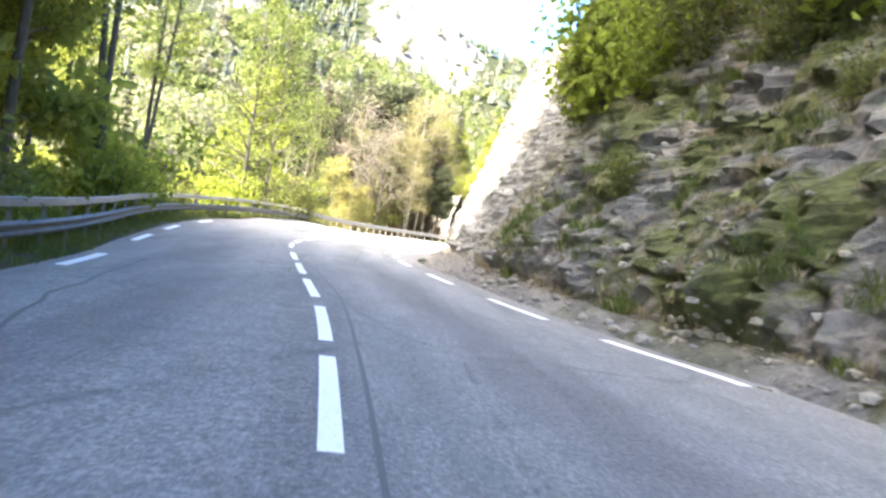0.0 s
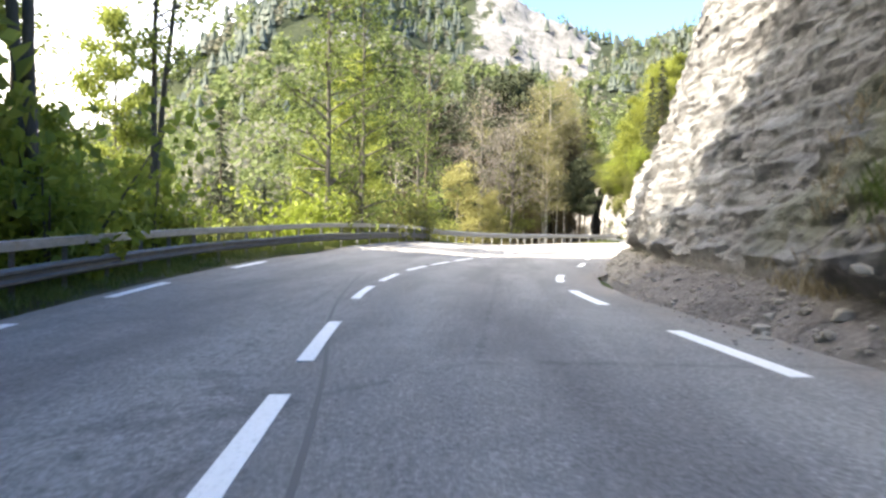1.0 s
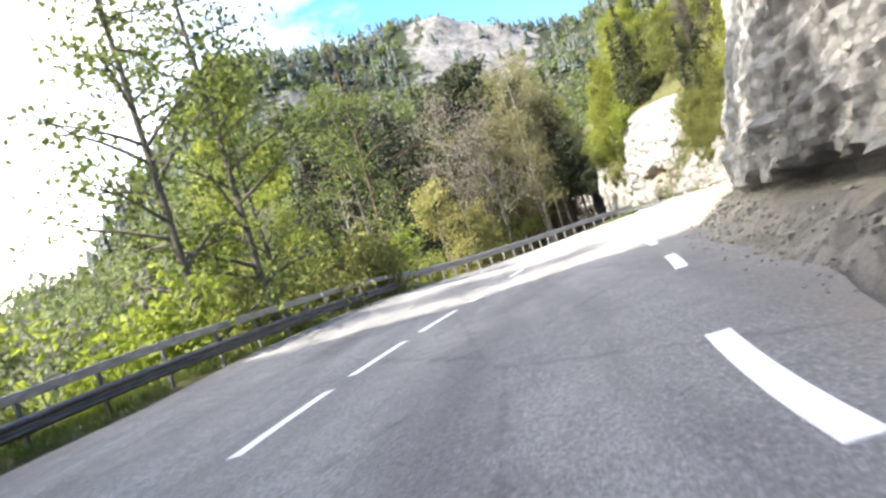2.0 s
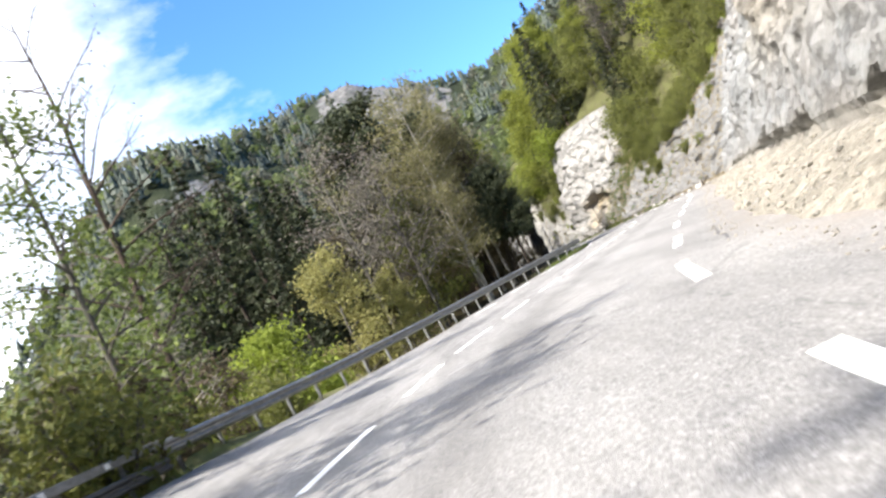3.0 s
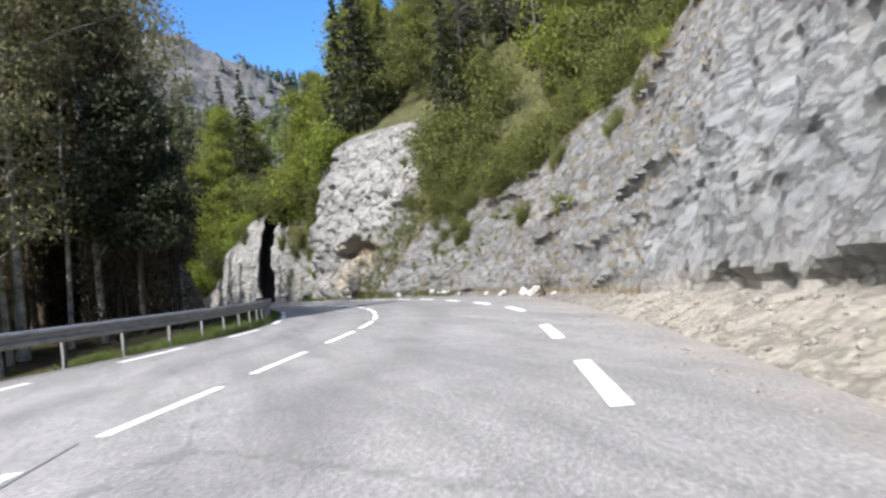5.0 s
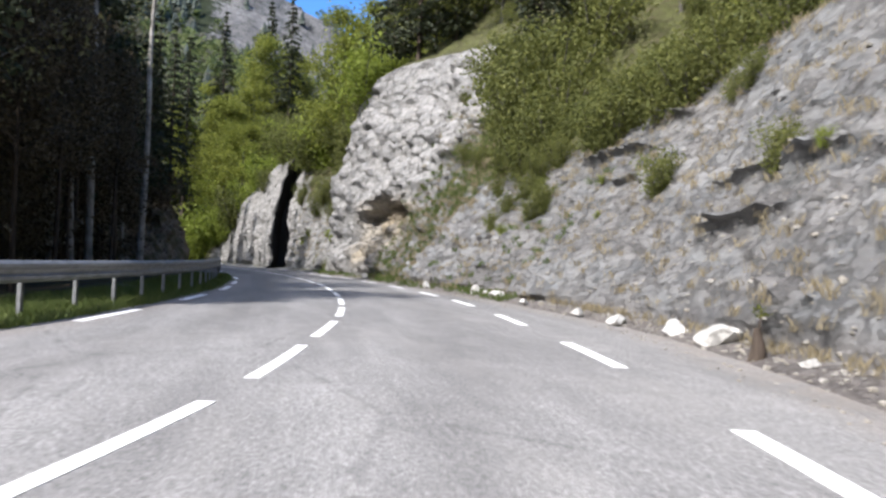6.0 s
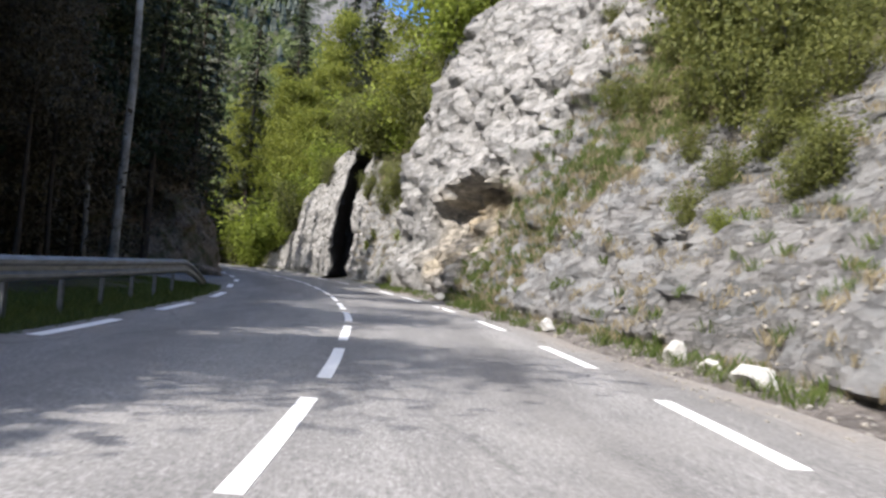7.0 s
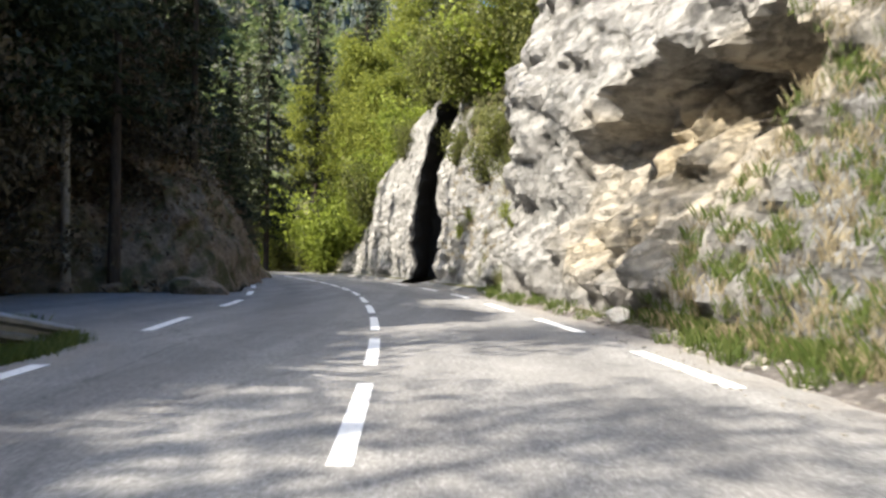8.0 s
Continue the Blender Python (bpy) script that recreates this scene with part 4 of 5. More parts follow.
def broadleaf(name, label, seed, h, girth, base, spread, leaf_mat, bark, leaves, leaf=0.3, limbs=20, forks=1, droop=0.0, scatter=0.55):
    r = np.random.default_rng(seed)
    tree = tagged(new(name), label, "tree")
    wood, crown = Soup(), Soup()
    spots = []
    for fk in range(forks):
        lean = r.normal(0, 0.025, 2)
        n = 14
        t = np.linspace(0, 1, n)
        wob = np.cumsum(r.normal(0, 0.10, (n, 2)), 0) * h / 26
        trunk = np.stack([lean[0] * h * t + wob[:, 0] * t + fk * 0.45, lean[1] * h * t + wob[:, 1] * t, -0.8 + (h + 0.8) * t], 1)
        rad = girth * (1 - t) ** 0.8 + 0.02
        rad[0] *= 1.35
        wood.tube(trunk, rad, 9)
        for i in range(limbs // forks):
            s = base + (0.97 - base) * (i + r.uniform(0, 1)) / (limbs / forks)
            p0 = np.array([np.interp(s, t, trunk[:, c]) for c in range(3)])
            a = r.uniform(0, 2 * np.pi)
            reach = spread * (1.08 - s) ** 0.55 * r.uniform(0.6, 1.15)
            rise = r.uniform(0.25, 0.85) - droop
            m = 6
            q = np.linspace(0, 1, m)
            limb = p0 + np.stack([np.cos(a) * reach * q, np.sin(a) * reach * q, reach * (rise * q - 0.15 * q**2)], 1) + np.cumsum(r.normal(0, 0.07 * reach / 3, (m, 3)), 0) * q[:, None]
            lr = np.interp(s, t, rad) * 0.45 * (1 - q) + 0.012
            wood.tube(limb, lr, 5)
            spots.append(limb[2:])
            for _ in range(3):
                u0 = r.integers(2, m - 1)
                b = a + r.normal(0, 0.9)
                ln = reach * r.uniform(0.25, 0.5)
                tw = limb[u0] + np.linspace(0, 1, 4)[:, None] * np.array([np.cos(b), np.sin(b), r.uniform(0.0, 0.8)]) * ln
                wood.tube(tw, np.linspace(0.022, 0.007, 4), 4)
                spots.append(tw[1:])
    spots = np.concatenate(spots)
    pick = spots[r.integers(0, len(spots), leaves)]
    # tufts gather round shared centres, so the crown keeps gaps
    tuft = r.normal(0, scatter * 0.55, (len(spots), 3))
    pts = pick + r.normal(0, scatter, (leaves, 3)) * np.array([1, 1, 0.6]) + tuft[r.integers(0, len(spots), leaves)] * 0.3
    crown.leaves(pts, leaf, r, 0.25)
    part_mesh("trunk", wood.mesh("trunk", bark, True), tree)
    part_mesh("crown", crown.mesh("crown", leaf_mat), tree)
    return tree


def fir(name, label, seed, h, spread, bare=0.12):
    r = np.random.default_rng(seed)
    tree = tagged(new(name), label, "tree")
    wood, crown = Soup(), Soup()
    t = np.linspace(0, 1, 8)
    wood.tube(np.stack([0 * t, 0 * t, -0.8 + (h + 0.8) * t], 1), 0.0105 * h * (1 - t) + 0.02, 8)
    z = bare * h
    while z < h * 0.985:
        s = z / h
        reach0 = spread * (1 - s) ** 0.85 * (0.55 + 0.45 * min(1, (s - bare) * 6 + 0.3))
        for b in range(int(r.integers(5, 8))):
            a = r.uniform(0, 2 * np.pi)
            reach = reach0 * r.uniform(0.65, 1.15)
            q = np.linspace(0, 1, 4)
            br = np.stack([np.cos(a) * reach * q, np.sin(a) * reach * q, z + reach * (0.10 * q - 0.38 * q**2)], 1)
            wood.tube(br, np.linspace(0.03, 0.008, 4), 4)
            n = max(4, int(reach * 9))
            u = r.uniform(0.08, 1.0, n) ** 0.8
            p = np.stack([np.cos(a) * reach * u, np.sin(a) * reach * u, z + reach * (0.10 * u - 0.38 * u**2)], 1)
            p += r.normal(0, 0.20, (n, 3)) * np.array([1, 1, 0.5]) * (0.5 + reach * 0.2)
            crown.leaves(p, 0.55, r, 0.7, 0.5)
        z += h * r.uniform(0.022, 0.036)
    part_mesh("trunk", wood.mesh("trunk", BARK_FIR, True), tree)
    part_mesh("crown", crown.mesh("crown", NEEDLES), tree)
    return tree


def shrub(name, label, seed, h, spread, leaf_mat, leaves, leaf=0.16):
    r = np.random.default_rng(seed)
    bush = tagged(new(name), label, "shrub")
    wood, crown = Soup(), Soup()
    tips = []
    for i in range(11):
        a, o = r.uniform(0, 2 * np.pi), r.uniform(0.15, 1.0)
        q = np.linspace(0, 1, 5)
        st = np.stack([np.cos(a) * spread * o * q, np.sin(a) * spread * o * q, -0.25 + (h * r.uniform(0.6, 1.05) + 0.25) * q ** 0.9], 1)
        wood.tube(st, np.linspace(0.03, 0.008, 5), 4)
        tips.append(st[1:])
    tips = np.concatenate(tips)
    p = tips[r.integers(0, len(tips), leaves)] + r.normal(0, 0.22 * spread, (leaves, 3)) * np.array([1, 1, 0.7])
    crown.leaves(p, leaf, r, 0.2)
    part_mesh("branchwork", wood.mesh("branchwork", BARK_GREY, True), bush)
    part_mesh("foliage", crown.mesh("foliage", leaf_mat), bush)
    return bush


KINDS = {
    "beech_a": broadleaf("beech_tree", "tall grey-barked beech in fresh yellow-green leaf", 11, 29, 0.30, 0.22, 6.5, LEAF_BEECH, BARK_GREY, 17000, 0.36, 34),
    "beech_b": broadleaf("beech_tree", "tall grey-barked beech in fresh yellow-green leaf", 12, 27, 0.24, 0.30, 5.6, LEAF_BEECH, BARK_GREY, 12000, 0.36, 30),
    "shade_beech": broadleaf("beech_tree", "tall dense beech added out of view to shade the road", 21, 28, 0.32, 0.16, 6.6, LEAF_BEECH, BARK_GREY, 27000, 0.46, 44),
    "leafy": broadleaf("alder_tree", "airy dark-stemmed young tree close behind the rail", 23, 13, 0.12, 0.10, 3.2, LEAF_ALDER, BARK_GREY, 3600, 0.2, 34, 1, 0.0, 0.5),
    "pine": broadleaf("pine_tree", "dense dark pine added to the wood to shade the road", 29, 20, 0.26, 0.36, 5.2, NEEDLES, BARK_FIR, 22000, 0.42, 40),
    "larch": broadleaf("larch_tree", "tall brown-twigged larch at the dark edge of the wood", 35, 24, 0.20, 0.40, 4.6, LEAF_BROWN, BARK_FIR, 5600, 0.34, 42),
    "twin": broadleaf("twin_stemmed_tree", "sparse broadleaved tree with two dark stems", 13, 26, 0.20, 0.42, 4.6, LEAF_BEECH, BARK_GREY, 2600, 0.30, 24, 2),
    "lime": broadleaf("young_tree", "young lime-green broadleaved tree", 14, 10, 0.13, 0.10, 4.6, LEAF_LIME, BARK_GREY, 7500, 0.30, 30, 1, 0.0, 0.6),
    "ochre": broadleaf("maple_tree", "broadleaved tree with ochre-green spring leaves", 15, 15, 0.17, 0.10, 4.8, LEAF_OCHRE, BARK_GREY, 8000, 0.32, 30, 1, 0.0, 0.65),
    "pale": broadleaf("budding_tree", "tall pale tree just coming into bud", 16, 21, 0.22, 0.22, 6.4, LEAF_PALE, BARK_BIRCH, 8500, 0.24, 34, 1, 0.0, 0.75),
    "birch": broadleaf("birch_tree", "almost bare white-stemmed birch", 17, 23, 0.17, 0.40, 4.2, LEAF_BARE, BARK_BIRCH, 700, 0.18, 34, 1, -0.3, 0.5),
    "dead": broadleaf("dead_tree", "leafless dark tree with long crooked branches behind the rail", 27, 20, 0.2, 0.16, 5.6, LEAF_BARE, BARK_FIR, 260, 0.14, 30, 1, -0.1, 0.4),
    "bare": broadleaf("bare_tree", "thin bare grey tree on the hillside", 18, 13, 0.10, 0.30, 3.6, LEAF_BARE, BARK_GREY, 1800, 0.16, 30, 1, -0.2, 0.6),
    "green": broadleaf("lime_tree", "bright green broadleaved tree on the hillside", 19, 17, 0.18, 0.12, 4.8, LEAF_SPRING, BARK_GREY, 8500, 0.36, 30, 1, 0.0, 0.7),
    "olive": broadleaf("oak_tree", "olive green broadleaved tree on the slope", 20, 13, 0.16, 0.12, 4.4, LEAF_OLIVE, BARK_GREY, 7500, 0.32, 30, 1, 0.0, 0.65),
    "stem": broadleaf("roadside_birch", "slender pale birch stem with few twigs", 22, 20, 0.13, 0.62, 2.8, LEAF_PALE, BARK_BIRCH, 1200, 0.22, 18, 1, -0.1, 0.5),
    "thicket": broadleaf("thicket_tree", "dark brown leafless tree in the dense valley wood", 24, 14, 0.13, 0.06, 4.4, LEAF_BROWN, BARK_FIR, 7000, 0.32, 32, 1, 0.0, 0.7),
    "fir_a": fir("fir_tree", "dark green fir tree", 31, 24, 3.9),
    "fir_b": fir("fir_tree", "dark green fir tree", 32, 19, 3.4, 0.06),
    "fir_c": fir("fir_tree", "dark fir tree with bare lower trunk", 33, 26, 3.6, 0.30),
    "bush_a": shrub("bush", "olive green bush rooted in the rock", 41, 1.5, 1.1, LEAF_OLIVE, 2800, 0.11),
    "scrub": shrub("scrub", "low olive brown scrub on the grass slope", 44, 1.6, 1.0, LEAF_OLIVE, 2400, 0.12),
    "bush_b": shrub("bush", "fresh green bush rooted in the rock", 42, 1.2, 0.9, LEAF_BEECH, 2200, 0.11),
    "bush_c": shrub("bush", "bright green bush beside the road", 43, 1.8, 1.4, LEAF_LIME, 1800, 0.18),
}
USED = set()


def plant(kind, x, y, z=None, size=1.0, turn=None, sink=0.0):
    """Sets a tree or bush of that kind on the ground; the first one is the built one itself."""
    if z is None:
        z = float(terrain(x, y))
    turn = float(rng.uniform(0, 360)) if turn is None else turn
    m = pose(x, y, z - sink, 0, 0, turn) @ Matrix.Diagonal((size, size, size * float(rng.uniform(0.94, 1.06)), 1))
    if kind not in USED:
        USED.add(kind)
        KINDS[kind].matrix_basis = m
        return KINDS[kind]
    return copy_thing(KINDS[kind], m)


# the valley side at the start: tall beeches
for kind, x, y, s in (("beech_b", -11.4, 26.0, 0.78), ("twin", -10.3, 31.8, 0.78), ("twin", -10.9, 38.3, 0.72),
                      ("leafy", -7.1, 53.4, 1.0), ("leafy", -8.1, 50.8, 1.05), ("leafy", -5.9, 68.0, 0.85), ("beech_a", -8.6, 60.5, 0.42), ("beech_b", -12.5, 66.0, 0.45), ("beech_b", -21.0, 56.3, 0.8), ("twin", -19, 45, 0.9),
                      ("beech_b", -19, 34, 0.95), ("beech_b", -26, 36, 1.0), ("beech_a", -27, 52, 0.8), ("twin", -30, 45, 0.9), ("beech_b", -15.5, 37.5, 0.8)):
    plant(kind, x, y, size=s)
# dense beeches added out of view, to shade the road and the slope
for i in range(8):
    plant("shade_beech", -11.5 - 1.2 * (i % 2), -38 + 7.4 * i, size=1.18 if i < 6 else 1.3)
    if i % 2:
        plant("shade_beech", -19.5, -42 + 7.4 * i, size=1.12)
# three more unseen ones, for the shade towards the bend
for x, y, s in ((-17.5, 23.0, 1.1), (-18.8, 29.5, 1.12), (-23.5, 26.0, 1.2)):
    plant("shade_beech", x, y, size=s)
# young growth under them
for x, y, s in ((-11.5, 34, 0.5), (-12.0, 43, 0.6), (-11.2, 50, 0.55), (-12.6, 53, 0.7), (-17, 52, 0.8), (-16, 43, 0.7), (-10.8, 27, 0.5), (-15, 35.5, 0.7), (-20, 49, 0.8), (-25, 47, 0.8)):
    plant("lime", x, y, size=s)
# along the rail in the bend
for kind, x, y, s in (("dead", -5.7, 71.0, 0.7), ("birch", -9.0, 80.5, 0.5), ("lime", -12.2, 104.5, 1.45), ("lime", -8.3, 95.0, 1.9), ("lime", -5.4, 93.0, 0.85), ("lime", -11.5, 92.0, 1.7), ("ochre", -5.8, 107.0, 0.8), ("ochre", -2.2, 110.5, 0.62), ("bare", -1.0, 112.5, 1.2), ("bare", 0.6, 113.5, 1.15), ("bare", -3.2, 113.5, 1.25), ("fir_b", -7.5, 117.0, 0.95), ("fir_b", -9.5, 113.0, 0.85),
                      ("pale", 5.0, 119.5, 0.95), ("pale", 6.5, 131.0, 0.98), ("pale", -2.0, 127.0, 0.95), ("olive", 1.0, 116.0, 0.8),
                      ("stem", 4.7, 118.9, 0.9), ("stem", 2.3, 118.9, 0.85), ("stem", 6.4, 121.5, 0.9)):
    plant(kind, x, y, size=s)
for x, y, s in ((-9.0, 84.0, 0.55), (-12.0, 80.0, 0.7), (-6.5, 88.0, 0.45), (-15.0, 86.0, 0.8), (-10.5, 75.0, 0.6), (-9.5, 66.0, 0.5), (-12.0, 70.0, 0.6), (-13.0, 62.0, 0.6), (-8.6, 78.0, 0.4), (-6.9, 63.0, 0.42), (-6.6, 66.2, 0.46), (-6.0, 68.6, 0.44)):
    plant("thicket", x, y, size=s)
# dark firs behind
for kind, x, y, s in (("fir_a", -12.0, 120.0, 1.0), ("fir_a", -15.5, 122.5, 1.05), ("fir_b", -9.0, 122.0, 1.05), ("fir_a", -19.5, 122.0, 0.95), ("fir_a", -3.4, 149.0, 0.9), ("fir_c", -9.0, 142.0, 0.8), ("fir_a", -13.0, 150.0, 0.9),
                      ("fir_b", -27.0, 104.0, 0.8), ("fir_a", -31.0, 101.0, 0.9), ("fir_b", -24, 84, 0.8)):
    plant(kind, x, y, size=s)
r5 = np.random.default_rng(55)
# the dark wood beyond the rail's end
for i, (x, y, s) in enumerate(((5.5, 138.0, 0.95), (2.0, 134.5, 0.85), (-1.0, 139.0, 1.0), (7.2, 143.5, 1.0), (3.0, 145.0, 1.0), (7.0, 150.5, 1.0), (3.5, 152.5, 1.05), (-0.5, 156.0, 1.0),
                               (7.4, 157.0, 1.05), (4.0, 160.5, 1.0), (0.5, 163.5, 1.0), (8.6, 168.5, 1.05), (5.0, 168.0, 1.0), (6.2, 174.0, 1.0), (1.5, 172.0, 1.0), (-3.5, 166.0, 1.0), (3.5, 180.0, 0.95),
                               (-4.5, 146.0, 1.0), (-8, 158, 1.05), (-7, 174, 1.0), (-1, 182, 1.0))):
    plant("fir_c" if i % 3 else "fir_a", x - 0.8, y, size=s * 0.76)
for i in range(58):
    plant("fir_a" if i % 2 else "fir_b", float(r5.uniform(-26, 3)), float(r5.uniform(124, 200)), size=float(r5.uniform(0.7, 1.0)))
for x, y, s in ((9.7, 139.5, 1.3), (9.0, 139.6, 1.25), (8.1, 139.8, 1.1), (6.1, 145.0, 0.9), (9.7, 152.8, 1.5), (7.2, 162.0, 1.2), (4.8, 161.8, 1.05), (7.6, 156.0, 1.0), (2.2, 164.4, 1.1)):
    plant("stem", x, y, size=s)
for i in range(30):
    plant("thicket" if i % 3 else "fir_b", float(r5.uniform(-16, 5)), float(r5.uniform(123, 152)), size=float(r5.uniform(0.7, 1.05)))
for i in range(16):
    plant("thicket", float(r5.uniform(-2, 8.5)), float(r5.uniform(120, 137)), size=float(r5.uniform(0.5, 0.8)))
for i in range(46):
    plant(("thicket", "fir_a", "thicket", "fir_b", "fir_c")[i % 5], float(r5.uniform(-22, 3.5)), float(r5.uniform(142, 206)), size=float(r5.uniform(0.75, 1.1)))
for i in range(14):
    plant("thicket" if i % 2 else "fir_b", float(r5.uniform(2.5, 6.5)), float(r5.uniform(166, 190)), size=float(r5.uniform(0.55, 0.8)))
for x, y, s in ((5.2, 140.5, 0.9), (4.5, 136.0, 0.9), (4.9, 148.5, 0.9), (2.5, 141.0, 0.9), (8.3, 163.0, 0.95), (9.4, 167.5, 0.9), (7.8, 171.0, 0.9), (6.4, 154.0, 0.9)):
    plant("fir_c", x, y, size=s)
for x, y, s in ((-3.0, 127.0, 1.5), (1.5, 131.0, 1.6), (4.5, 136.0, 1.5), (5.5, 140.5, 1.3), (-1.5, 137.5, 1.7), (3.0, 142.0, 1.6), (5.0, 131.0, 1.3), (-5.5, 133.0, 1.7), (6.2, 150.5, 1.4)):
    plant("thicket", x, y, size=s)
for x, y, s in ((5.6, 149.5, 1.4), (4.5, 153.5, 1.45), (5.4, 156.5, 1.3), (3.5, 160.0, 1.4), (2.0, 149.0, 1.5)):
    plant("thicket", x, y, size=s)
for x, y, s in ((6.2, 127.5, 0.85), (5.4, 131.5, 0.85), (4.6, 124.0, 0.8), (6.8, 148.0, 0.85)):
    plant("fir_c", x, y, size=s)
# pines added to the wood to shade the road; the deepest stand unseen
for x, y, s in ((5.2, 153.0, 0.95), (6.4, 159.0, 0.8), (2.0, 130.0, 1.0), (3.2, 136.5, 0.95), (3.0, 148.5, 1.0), (4.4, 127.0, 1.0), (9.4, 120.5, 0.6), (4.0, 143.5, 1.05), (0.5, 136.0, 1.2), (0.5, 126.0, 1.25), (-1.5, 131.5, 1.25), (-2.5, 141.0, 1.25), (0.0, 147.0, 1.25), (1.2, 154.0, 1.25), (2.5, 160.5, 1.1)):
    plant("pine", x, y, size=s)
# larches at the wood's edge, sized so that their shade dapples the road
for x, y, s in ((8.2, 123.0, 0.66), (8.8, 128.0, 0.74), (8.4, 132.5, 0.74), (9.2, 137.6, 0.72), (8.2, 143.0, 0.76), (6.6, 126.0, 0.7), (6.7, 131.5, 0.78), (6.8, 141.0, 0.78), (6.8, 151.0, 0.78), (5.8, 139.0, 0.84), (6.2, 147.0, 0.8), (10.4, 131.0, 0.6), (10.6, 126.0, 0.56), (9.4, 147.0, 0.66), (10.0, 134.5, 0.62), (7.6, 135.5, 0.78), (9.8, 143.5, 0.62), (7.4, 146.0, 0.76), (4.8, 145.0, 0.86)):
    plant("larch", x, y, size=s)
for x, y, s in ((7.6, 129.5, 1.15), (7.0, 133.5, 1.2), (6.6, 147.5, 1.3), (6.4, 157.5, 1.3), (7.4, 166.5, 1.2), (8.6, 122.5, 0.9)):
    plant("thicket", x, y, size=s)
for kind, x, y, s in (("pale", 7.6, 122.2, 0.8), ("pale", 4.8, 116.5, 0.72), ("fir_a", 2.5, 208.0, 1.0), ("fir_b", -1.0, 214.0, 1.2), ("fir_a", 5.4, 216.0, 1.05), ("fir_a", 9.5, 222.0, 1.0)):
    plant(kind, x, y, size=s)
# hillside over the rock
for kind, y, k, s in (("green", 176, 2.30, 1.0), ("green", 184, 2.38, 0.85), ("fir_b", 186, 2.45, 1.0), ("green", 168, 2.28, 0.8), ("olive", 163, 2.22, 0.9), ("green", 195, 2.42, 0.8),
                      ("green", 202, 2.42, 0.75), ("olive", 206, 2.3, 0.9), ("green", 211, 2.25, 0.8), ("fir_a", 168, 2.45, 1.0), ("fir_b", 160, 2.35, 0.9), ("fir_a", 176, 2.52, 1.0),
                      ("fir_b", 152, 2.38, 0.85), ("olive", 148, 2.28, 0.9), ("bare", 140, 2.27, 1.0), ("bare", 134, 2.3, 1.0), ("bare", 128, 2.26, 1.0), ("olive", 131, 2.36, 0.95),
                      ("bare", 121, 2.3, 1.05), ("fir_b", 143, 2.36, 0.85), ("bare", 114, 2.24, 1.0), ("olive", 110, 2.34, 1.0), ("bare", 104, 2.28, 1.0), ("olive", 98, 2.3, 0.95),
                      ("fir_a", 124, 2.5, 1.0), ("fir_b", 108, 2.5, 1.0), ("olive", 90, 2.3, 0.9), ("bare", 84, 2.26, 1.0), ("fir_b", 92, 2.5, 1.0), ("green", 72, 2.3, 0.8),
                      ("olive", 60, 2.36, 0.9), ("fir_b", 52, 2.45, 0.9), ("bare", 36, 2.4, 0.9), ("bare", 24, 2.25, 0.95),
                      ("green", 20, 2.3, 0.8), ("bare", 14, 2.22, 0.9), ("olive", 9, 2.3, 0.95), ("bare", 4, 2.25, 1.0), ("green", 0, 2.35, 0.9), ("bare", 18, 2.18, 0.8), ("olive", -8, 2.3, 1.0),
                      ("fir_a", 212, 2.4, 1.0), ("fir_b", 204, 2.45, 1.0), ("green", 217, 2.4, 1.0), ("fir_a", 222, 2.45, 1.0), ("green", 190, 2.42, 1.0), ("olive", 180, 2.40, 1.0)):
    p = on_cliff(y, k)
    plant(kind, p[0], p[1], p[2], s, sink=0.2)
for kind, y, k, s in (("green", 204, 2.2, 0.75), ("green", 210, 2.24, 0.8), ("green", 216, 2.2, 0.8), ("olive", 207, 2.32, 0.85), ("green", 222, 2.26, 0.85), ("green", 213, 2.34, 0.8)):
    p = on_cliff(y, k)
    plant(kind, p[0], p[1], p[2], s, sink=0.2)
for i in range(34):
    p = on_cliff(float(rng.uniform(196, 226)), float(rng.uniform(1.6, 2.34)))
    plant("bush_c" if i % 3 else "bush_a", p[0], p[1], p[2], float(rng.uniform(0.9, 1.7)), sink=0.15)
# thicket above the rock
r6 = np.random.default_rng(66)
for i in range(150):
    y = float(r6.uniform(88, 226)) if i < 105 else float(r6.uniform(-6, 88))
    p = on_cliff(y, float(r6.uniform(2.06, 2.56)) if y < 176 else float(r6.uniform(2.26, 2.56)))
    kind = ("bare", "olive", "bare", "olive", "green", "fir_b")[int(r6.integers(0, 6))]
    if 20 < y < 62:
        continue
    if y > 150 and kind == "bare":
        kind = "green"
    plant(kind, p[0], p[1], p[2], float(r6.uniform(0.55, 0.95)), sink=0.2)
for i in range(36):
    y = float(r6.uniform(112, 168))
    p = on_cliff(y, float(r6.uniform(2.26, 2.5)))
    plant(("bare", "olive", "bare", "fir_b")[i % 4], p[0], p[1], p[2], float(r6.uniform(0.4, 0.8)), sink=0.2)
# low scrub and thin bare trees on the grass over the bedded wall
r7 = np.random.default_rng(77)
for i in range(80):
    p = on_cliff(float(r7.uniform(104, 143)), float(r7.uniform(2.03, 2.32)))
    plant("scrub", p[0], p[1], p[2], float(r7.uniform(0.65, 1.2)), sink=0.15)
for i in range(20):
    p = on_cliff(float(r7.uniform(106, 146)), float(r7.uniform(2.16, 2.34)))
    plant(("bare", "bare", "olive", "bare", "fir_b")[i % 5], p[0], p[1], p[2], float(r7.uniform(0.4, 0.75)), sink=0.2)
